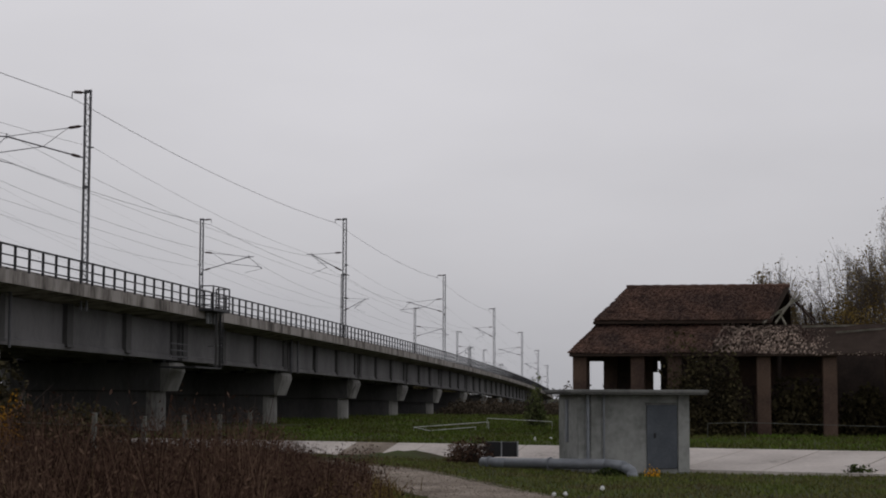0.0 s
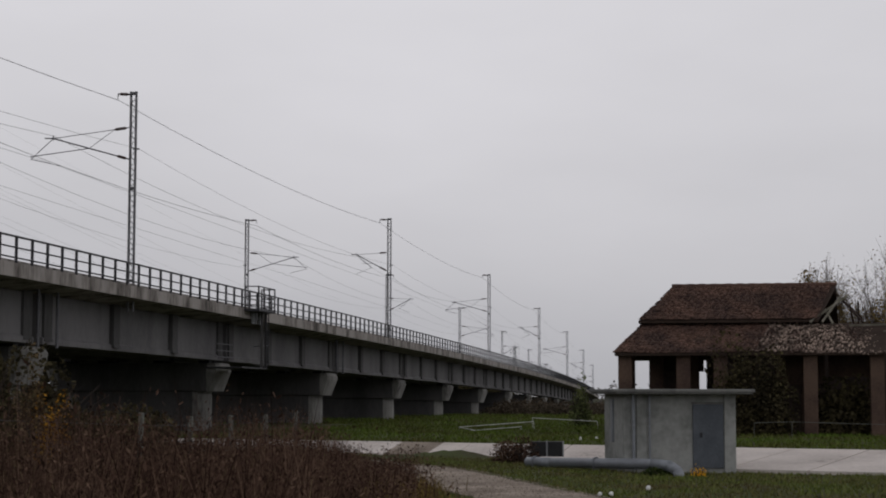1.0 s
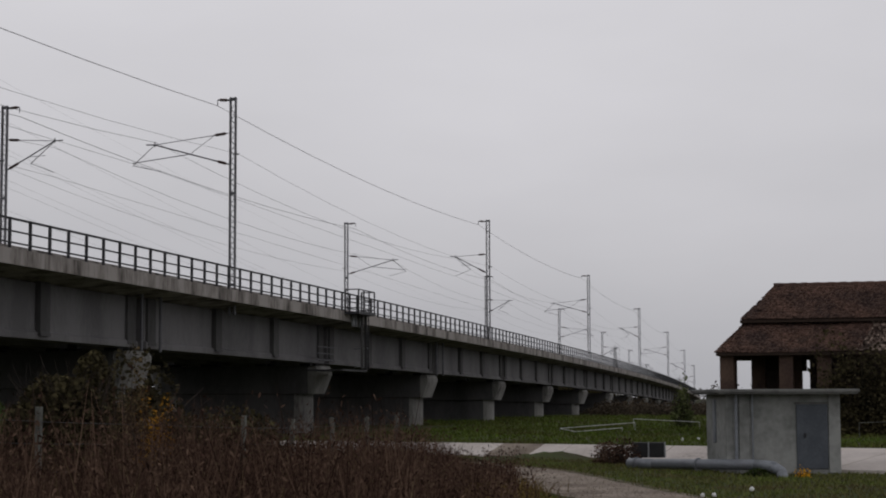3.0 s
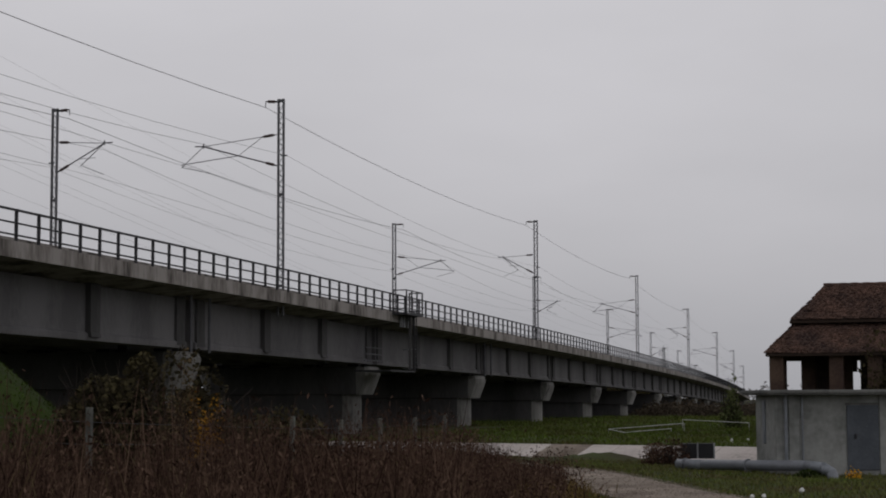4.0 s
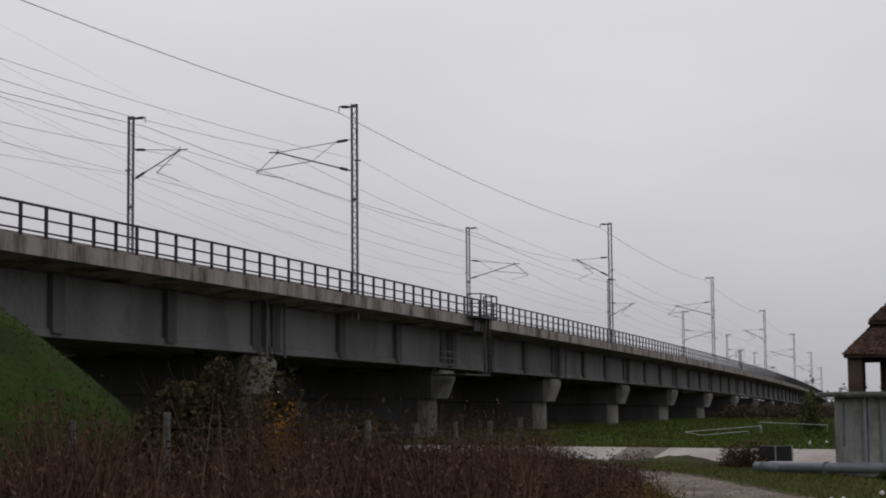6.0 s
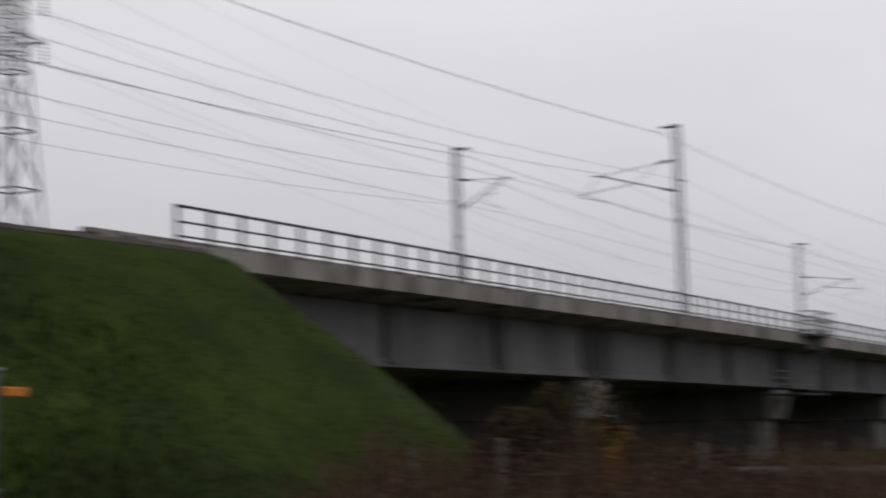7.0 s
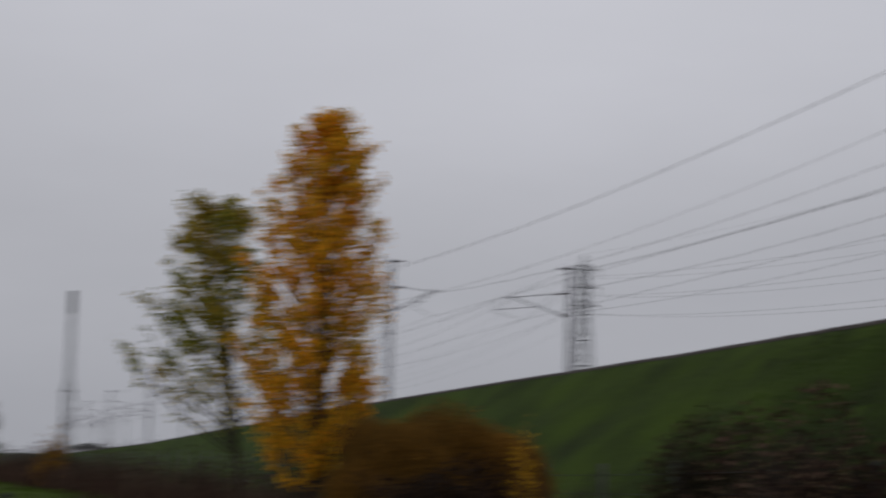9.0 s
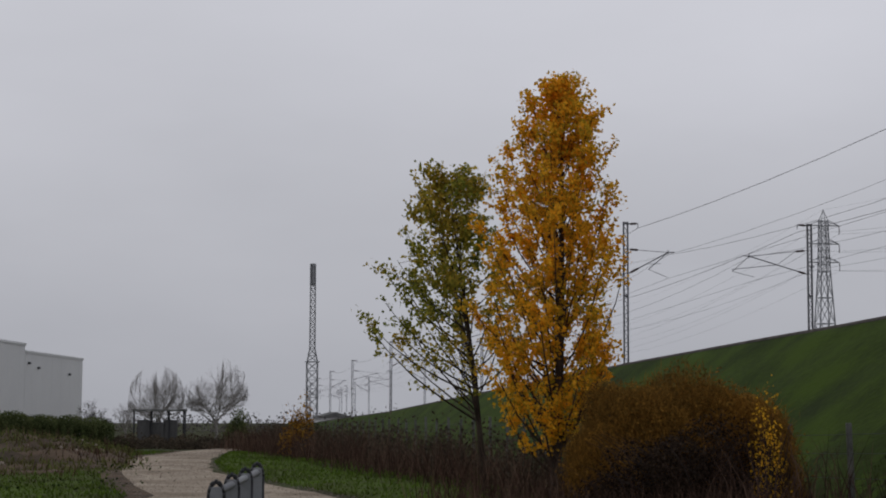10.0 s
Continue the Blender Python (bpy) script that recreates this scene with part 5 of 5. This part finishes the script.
dome_thicket("wide rust-brown rounded thicket with fine dry twigs", (-31.4, 10.4), (2.9, 2.1, 2.75), 150000, M_OCHRE, 51)
bush("thicket", "dark lower thicket of dead brambles", (-28.8, 9.7), (1.6, 2.05, 1.9), 34000, 0.026, M_BRAMBLE, 52, 160, "shrub")
bush("vine", "trailing vine with yellow leaves on the thicket", (-28.2, 10.95), (0.5, 0.45, 2.35), 1000, 0.028, M_YELLOW, 53, 30, "vine")
bush("shrub", "dark tangled shrub by the fence", (-25.6, 13.4), (2.1, 1.4, 2.6), 11000, 0.05, M_DARKLEAF, 54, 120)
bush("shrub", "brown bramble mound with pale seed heads", (-20.5, 12.3), (2.4, 1.6, 2.6), 5000, 0.05, M_WEED, 55, 140)
bush("dry_grass", "pale feathery dead grass heads over the brambles", (-20.3, 12.1), (2.3, 1.5, 2.7), 2600, 0.03, M_STRAW, 58, 120, "dry grass")
bush("shrub", "dark bramble by the fence", (-16.5, 12.6), (2.0, 1.2, 1.5), 3000, 0.05, M_DARKLEAF, 56, 100)
bush("shrub", "small yellow tree beside the track", (-84.0, 8.4), (1.0, 0.95, 3.1), 3200, 0.055, M_RUSTGOLD, 57, 30)
# brown undergrowth along the fence up to the track
pts = []
for i in range(22):
    x = -36 - i * 3.3
    y = 11.3 + 0.5 * math.sin(i * 2.1) - i * 0.13
    pts.append(blob_points(900, (x, y, gz(x, y)), (2.4, 1.5, 1.95 + 0.35 * math.sin(i * 1.7)), seed=400 + i))
quads("bramble_belt", np.concatenate(pts), 0.06, M_FARSCRUB, None, "belt of dead brown brambles along the fence", "brambles", "stuff")
n = 5500
wx, wy = RNG.uniform(-110, -22, n), RNG.normal(size=n) * 0.9 + 10.0
wy = wy + (wx + 36) * 0.035 * (wx < -36)
base = np.stack([wx, wy, ground_z(wx, wy) - 0.03], 1)
blades("fence_weeds", base, RNG.uniform(0.4, 1.7, n), 0.010, M_WEED, 0.35, None, "dead weed stalks in front of the fence", "weeds", "stuff")
n = 3000
wx, wy = RNG.uniform(-34, -24, n), RNG.uniform(5.5, 10.5, n)
base = np.stack([wx, wy, ground_z(wx, wy) - 0.03], 1)
blades("low_weeds", base, RNG.uniform(0.3, 0.95, n), 0.014, M_WEED, 0.2, None, "low dark weeds in front of the thicket", "weeds", "stuff")

# soil mound and hedge beside the track
mx, my = np.meshgrid(np.linspace(-105, -45, 61), np.linspace(-16, 0.6, 30), indexing="ij")
prof = np.sin(np.clip((my + 16) / 16.4, 0, 1) * math.pi) ** 0.42 * np.clip((-54 - mx) / 12, 0, 1) * np.clip((mx + 105) / 12, 0, 1)
mz = ground_z(mx, my) - 0.25 + prof * (1.05 + 0.25 * np.sin(mx * 0.8) * np.cos(my * 1.1) + 0.2 * np.sin(mx * 2.1 + my) + 0.14 * np.sin(mx * 5.3 + 3 * np.sin(my * 2.7)))
n1, n2 = mx.shape
idx = np.arange(n1 * n2).reshape(n1, n2)
me = bpy.data.meshes.new("soil_mound")
me.from_pydata(np.stack([mx, my, mz], -1).reshape(-1, 3).tolist(), [], np.stack([idx[:-1, :-1], idx[1:, :-1], idx[1:, 1:], idx[:-1, 1:]], -1).reshape(-1, 4).tolist())
me.materials.append(M_SOIL)
me.shade_smooth()
tagged(new("soil_mound", me), "low mound of reddish bare soil and rubble", "mound", kind="structure")
c = np.stack([mx, my, mz], -1).reshape(-1, 3)
c = np.repeat(c, 16, 0) + RNG.normal(size=(len(c) * 16, 3)) * np.array([0.6, 0.35, 0.03])
patch = np.sin(c[:, 0] * 0.5) + np.sin(c[:, 1] * 0.9 + c[:, 0] * 0.2) + RNG.normal(size=len(c)) * 0.4
low = c[patch > -0.7]
blades("mound_grass", low, RNG.uniform(0.05, 0.24, len(low)), 0.028, M_OLIVEGRASS, 0.5, None, "patchy green weeds over the soil mound", "weeds", "stuff")
tall = c[(patch < -0.5) & (RNG.random(len(c)) < 0.3)]
blades("mound_stalks", tall, RNG.uniform(0.1, 0.55, len(tall)), 0.018, M_WEED, 0.35, None, "dead brown stalks over the soil mound", "weeds", "stuff")
leafy = c[(patch > 1.0) & (RNG.random(len(c)) < 0.8)]
quads("mound_brambles", leafy + np.abs(RNG.normal(size=(len(leafy), 3))) * np.array([0.05, 0.05, 0.22]), 0.05, M_GREENLEAF, None, "low dark green brambles on the mound", "brambles", "stuff")
for i in range(26):
    x, y = -52 - RNG.random() * 30, -7 + RNG.random() * 7
    bm = B()
    bmesh.ops.create_icosphere(bm, subdivisions=2, radius=0.05 + 0.09 * RNG.random())
    sd = Vector((i * 3.1, 0, 0))
    for v in bm.verts:
        v.co *= 1 + 0.45 * noise.noise(v.co * 4 + sd)
        v.co.z *= 0.7
    st = part("rubble_stone", bm, M_STONE)
    st.location = (x, y, float(mz[min(max(int((x + 105) / 1.0), 0), 60), min(max(int((y + 16) / 0.572), 0), 29)]) + 0.05)
    tagged(st, "pale lump of rubble on the mound", "stone", "rubble stones")
pts = []
for i in range(26):
    b = radians(90.75 + i * 0.26)
    d = 118 - i * 0.5
    x, y = -d * math.sin(b), d * math.cos(b)
    c = RNG.uniform(-1, 1, (4000, 3)) * np.array([1.3, 0.8, 1.0])
    c[:, 2] = (1.75 + 0.035 * i + 0.28 * math.sin(i * 1.9)) * np.abs(c[:, 2]) ** 0.5 * (1 - 0.12 * c[:, 1] ** 2) + 0.13 * np.sin(c[:, 0] * 4 + i) + RNG.normal(size=4000) * 0.04
    pts.append(c + np.array([x, y, gz(x, y)]))
quads("hedge", np.concatenate(pts), 0.05, M_HEDGE, None, "dark clipped hedge before the factory", "hedge", "stuff")
pts = []
for i in range(20):
    b = radians(84.4 + i * 0.33)
    d = 128 + 10 * math.sin(i)
    x, y = -d * math.sin(b), d * math.cos(b)
    pts.append(blob_points(1300, (x, y, gz(x, y)), (2.6, 1.6, 0.9 + 0.4 * math.sin(i * 2.3)), seed=540 + i))
# field scrub takes the brown that has haze mixed in
quads("field_scrub", np.concatenate(pts), 0.08, M_FARSCRUB, None, "low dark scrub along the end of the track", "scrub", "stuff")


# ---- tubular hoop barrier ----
hoops = thing("hoop_barrier", "row of grey steel hoops joined by a round rail", "barrier")
for i in range(4):
    d = 9.4 + i * 0.75
    x, y = -d, 0.49 + i * 0.13
    bm = B()
    w = 0.038
    ztop = 1.85 + i * 0.007
    pts = [(x, y - w, 0.3), (x, y - w, ztop - 0.09)] + [(x, y - w * math.cos(a), ztop - 0.09 + 0.09 * math.sin(a)) for a in np.linspace(0.3, math.pi - 0.3, 6)] + [(x, y + w, ztop - 0.09), (x, y + w, 0.3)]
    for a, b in zip(pts, pts[1:]):
        rod(bm, a, b, 0.013, seg=8)
    hp = part("hoop", bm, M_RAIL, hoops, smooth=True)
    bm = box(B(), x - 0.012, x + 0.012, y - w, y + w, 0.6, ztop - 0.03, 0.004)
    part("infill_plate", bm, M_GALV, hp)
bm = rod(B(), (-9.4, 0.49, 1.79), (-11.65, 0.88, 1.81), 0.022, seg=10)
part("rail", bm, M_GALV, hoops, smooth=True)

# ---- distance to the left: factory, shelter, mast tower, bare trees ----
fac = thing("factory", "large pale windowless industrial hall", "building")
cr_ = (-262.0, -6.5)
cl_ = (-204.0, -16.6)
dirv = Vector((cl_[0] - cr_[0], cl_[1] - cr_[1], 0)).normalized()
ang = math.degrees(math.atan2(dirv.y, dirv.x))
fac.matrix_basis = pose(cr_[0], cr_[1], -3.8, 0, 0, ang)
for x0, x1, h in ((0, 37, 12.95), (37.01, 120, 13.85)):
    bm = box(B(), x0, x1, -45, 0, 0, h, 0.1)
    hall = part("hall", bm, M_WALLWHITE, fac)
    bm = box(B(), x0 - 0.1, x1 + 0.1, -0.1, 0.12, h - 0.25, h + 0.05)
    part("roof_edge", bm, M_WALLWHITE, hall)
    for i in range(int((x1 - x0) / 6)):
        bm = box(B(), x0 + 3 + i * 6 - 0.03, x0 + 3 + i * 6 + 0.03, 0.0, 0.006, 0.2, h - 0.3)
        part("panel_joint", bm, M_WALLWHITE, hall)
for x, z in ((9.7, 10.4), (29.5, 10.9), (35, 11.4)):
    bm = box(B(), x - 0.45, x + 0.45, 0.02, 0.25, z - 0.14, z + 0.14, 0.03)
    part("wall_vent", bm, M_RAIL, fac)

shel = thing("open_shelter", "open flat-roofed shelter on thin posts", "shelter", pose(-168, 1.0, gz(-168, 1.0)))
bm = box(B(), -2.5, 2.5, -0.4, 4.8, 3.45, 3.65, 0.03)
part("roof", bm, M_SLAB, shel)
for x in (-2.3, 2.3):
    for y in (-0.2, 1.45, 3.1, 4.6):
        bm = box(B(), x - 0.07, x + 0.07, y - 0.07, y + 0.07, -0.2, 3.45)
        part("leg", bm, M_RAIL, shel)
# added dark blocks standing in for the shade under the shelter roof
for i in range(3):
    part("shade_block", box(B(), -2.2, 2.2, 0.1 + i * 1.28, 1.34 + i * 1.28, 0, 2.6 - 0.25 * (i % 2), 0.08), M_RIB, shel)


def ll(b, d):
    """Place at a bearing left of the line's square (degrees) and a distance."""
    return -d * math.sin(radians(b)), d * math.cos(radians(b))


# three far trees wear the bark with haze in its colour
bare_tree("broad bare tree in the haze", ll(89.0, 225), 10.4, 3.7, 61, 2000, trunk=0.24, bark=M_HAZEBARK)
bare_tree("broad bare tree in the haze", ll(87.05, 225), 11.6, 4.2, 62, 2000, trunk=0.25, bark=M_HAZEBARK)
bare_tree("small bare tree by the shelter", ll(90.0, 260), 6.8, 2.6, 63, 400, trunk=0.18, bark=M_HAZEBARK)
bare_tree("small bare tree near the factory", ll(91.1, 245), 6.2, 2.6, 64, 120, M_DARKLEAF, 800, trunk=0.2)
x, y = ll(86.4, 215)
bush("shrub", "round dark green bush under the bare trees", (x, y), (2.6, 2.3, 4.6), 7000, 0.11, M_HEDGE, 65, 30)
x, y = ll(84.9, 240)
bush("shrub", "low scrub in the haze", (x, y), (3, 3.0, 3.2), 4000, 0.12, M_FARSCRUB, 66, 20)


def lattice(bm, cx, cy, z0, z1, w0, w1, n, r):
    """A square lattice shaft with cross bracing."""
    cor = [(-1, -1), (1, -1), (1, 1), (-1, 1)]
    lv = []
    for i in range(n + 1):
        t = i / n
        w = (w0 * (1 - t) + w1 * t) / 2
        lv.append([Vector((cx + a * w, cy + b * w, z0 + (z1 - z0) * t)) for a, b in cor])
    for i in range(n):
        for k in range(4):
            m = (k + 1) % 4
            bm += [(lv[i][k], lv[i + 1][k], r, r), (lv[i][k], lv[i + 1][m], r * 0.6, r * 0.6), (lv[i][m], lv[i + 1][k], r * 0.6, r * 0.6), (lv[i + 1][k], lv[i + 1][m], r * 0.6, r * 0.6)]


tx, ty = ll(83.9, 325)
tower = thing("radio_tower", "slim grey lattice radio tower with panel antennas", "tower")
bm = []
lattice(bm, tx, ty, -4.6, 10.5, 2.0, 2.0, 9, 0.07)
stick_part("lower_shaft", bm, M_GALV, tower)
bm = []
lattice(bm, tx, ty, 10.5, 13.0, 1.9, 1.0, 2, 0.07)
lattice(bm, tx, ty, 13.0, 29.0, 1.0, 0.9, 14, 0.06)
stick_part("upper_shaft", bm, M_GALV, tower)
for i, a in enumerate((0, 2.1, 4.2)):
    bm = box(B(), tx + 0.42 * math.cos(a) - 0.2, tx + 0.42 * math.cos(a) + 0.2, ty + 0.42 * math.sin(a) - 0.2, ty + 0.42 * math.sin(a) + 0.2, 25.0, 29.2, 0.04)
    part("antenna", bm, M_GALV, tower)
bm = box(B(), tx - 1.3, tx + 1.3, ty - 1.3, ty + 1.3, 10.45, 10.6)
part("platform", bm, M_GALV, tower)
hx, hy = ll(83.2, 318)
hut = thing("equipment_hut", "small pale hut with a low gabled roof", "hut", pose(hx, hy, -4.1, 0, 0, 6))
bm = box(B(), -2.5, 2.5, -3.2, 3.2, 0, 4.2, 0.05)
part("wall", bm, M_WALLWHITE, hut)
bm = B()
vv = [bm.verts.new(q) for q in ((-2.9, -3.6, 4.15), (2.9, -3.6, 4.15), (2.9, 3.6, 4.15), (-2.9, 3.6, 4.15), (-2.9, 0, 5.2), (2.9, 0, 5.2))]
for q in ((0, 1, 5, 4), (2, 3, 4, 5), (0, 4, 3), (1, 2, 5), (3, 2, 1, 0)):
    bm.faces.new([vv[i] for i in q])
part("roof", bm, M_SLAB, hut)


# ---- high-voltage pylons and lines ----
def pylon(x, y, z0, arms, top, seed_yaw):
    t = thing("power_pylon", "grey lattice power pylon with three pairs of arms", "pylon", pose(x, y, 0, 0, 0, seed_yaw), "power pylons")
    bm = []
    waist = arms[2] - 1.5
    lattice(bm, 0, 0, z0, waist, 4.6, 1.5, 7, 0.10)
    stick_part("leg_frame", bm, M_GALV, t)
    bm = []
    lattice(bm, 0, 0, waist, top - 1.8, 1.5, 1.1, 7, 0.08)
    for a, b in ((-1, -1), (1, -1), (1, 1), (-1, 1)):
        bm.append(((a * 0.55, b * 0.55, top - 1.8), (0, 0, top), 0.06, 0.04))
    stick_part("head", bm, M_GALV, t)
    for h in arms:
        for sgn in (-1, 1):
            bm = B()
            tip = Vector((0, sgn * 2.6, h))
            for q in (-0.55, 0.55):
                rod(bm, (q, sgn * 0.55, h), tip, 0.06, seg=4)
                rod(bm, (q, sgn * 0.55, h + 0.8), tip, 0.05, seg=4)
            arm = part("arm", bm, M_GALV, t)
            bm = B()
            for k in range(6):
                rod(bm, (0, sgn * 2.6, h - 0.1 - k * 0.22), (0, sgn * 2.6, h - 0.22 - k * 0.22), 0.11, seg=6)
            part("insulator_string", bm, M_INSUL, arm)
    return t


PY = [((989.0, 152.0), 28.0), ((75.1, 72.0), 29.0), ((-251.0, 107.0), 27.8), ((-620.0, 145.0), 27.8)]
for (x, y), mid in PY[:3]:
    pylon(x, y, -5.0 if x < 0 else -0.5, (mid + 2.9, mid, mid - 2.9), mid + 5.4, 0)
for (p, h0), (q, h1) in zip(PY, PY[1:]):
    for dy, dh in ((-2.6, 1.6), (-2.6, -1.3), (-2.6, -4.2), (2.6, 1.6), (2.6, -1.3), (2.6, -4.2), (0, 5.4)):
        pts = []
        for i in range(33):
            a = i / 32
            pts.append((p[0] + (q[0] - p[0]) * a, p[1] + (q[1] - p[1]) * a + dy, (h0 + dh) * (1 - a) + (h1 + dh) * a - (7.5 if dh < 5 else 5.5) * (1.0 if q[0] < 0 else 2.0) * 4 * a * (1 - a)))
        wire(pts, (0.012 if dh < 5 else 0.009) * (1.0 if q[0] < 0 else 0.7), "high-voltage conductor between pylons", "power lines")

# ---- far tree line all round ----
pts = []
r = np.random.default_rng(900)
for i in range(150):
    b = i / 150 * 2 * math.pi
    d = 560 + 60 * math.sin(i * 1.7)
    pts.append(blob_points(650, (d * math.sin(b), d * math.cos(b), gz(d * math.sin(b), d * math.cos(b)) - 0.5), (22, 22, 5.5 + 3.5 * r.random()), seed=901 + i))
quads("far_woods", np.concatenate(pts), 0.4, M_HAZEWOOD, None, "bare woods on the horizon in a haze-pale tone", "woods", "stuff")

# ---- loose gravel on the tracks ----
for name, xr, low, high, label in (
    ("road_gravel", (34, 58), ([34, 44, 50.5, 58], [2.3, 6.0, 9.0, 13.2]), ([34, 37.6, 47, 57], [5.2, 6.6, 10.6, 15.0]), "loose pale stones on the farm track"),
    ("track_gravel", (-95, -26), ([-95, -75, -58, -42, -26], [2.2, -0.3, -0.6, 0.1, -2.0]), ([-95, -71, -58, -42, -26], [5.4, 3.6, 3.2, 5.6, 4.4]), "loose pale stones on the bending track"),
):
    n = 9000
    x = RNG.uniform(*xr, n)
    lo, hi = np.interp(x, *low), np.interp(x, *high)
    y = lo + (hi - lo) * RNG.beta(0.8, 0.8, n)
    c = np.stack([x, y, ground_z(x, y) + 0.06], 1)
    quads(name, c, 0.016, M_STONE, None, label, "gravel", "stuff", upright=0.0)
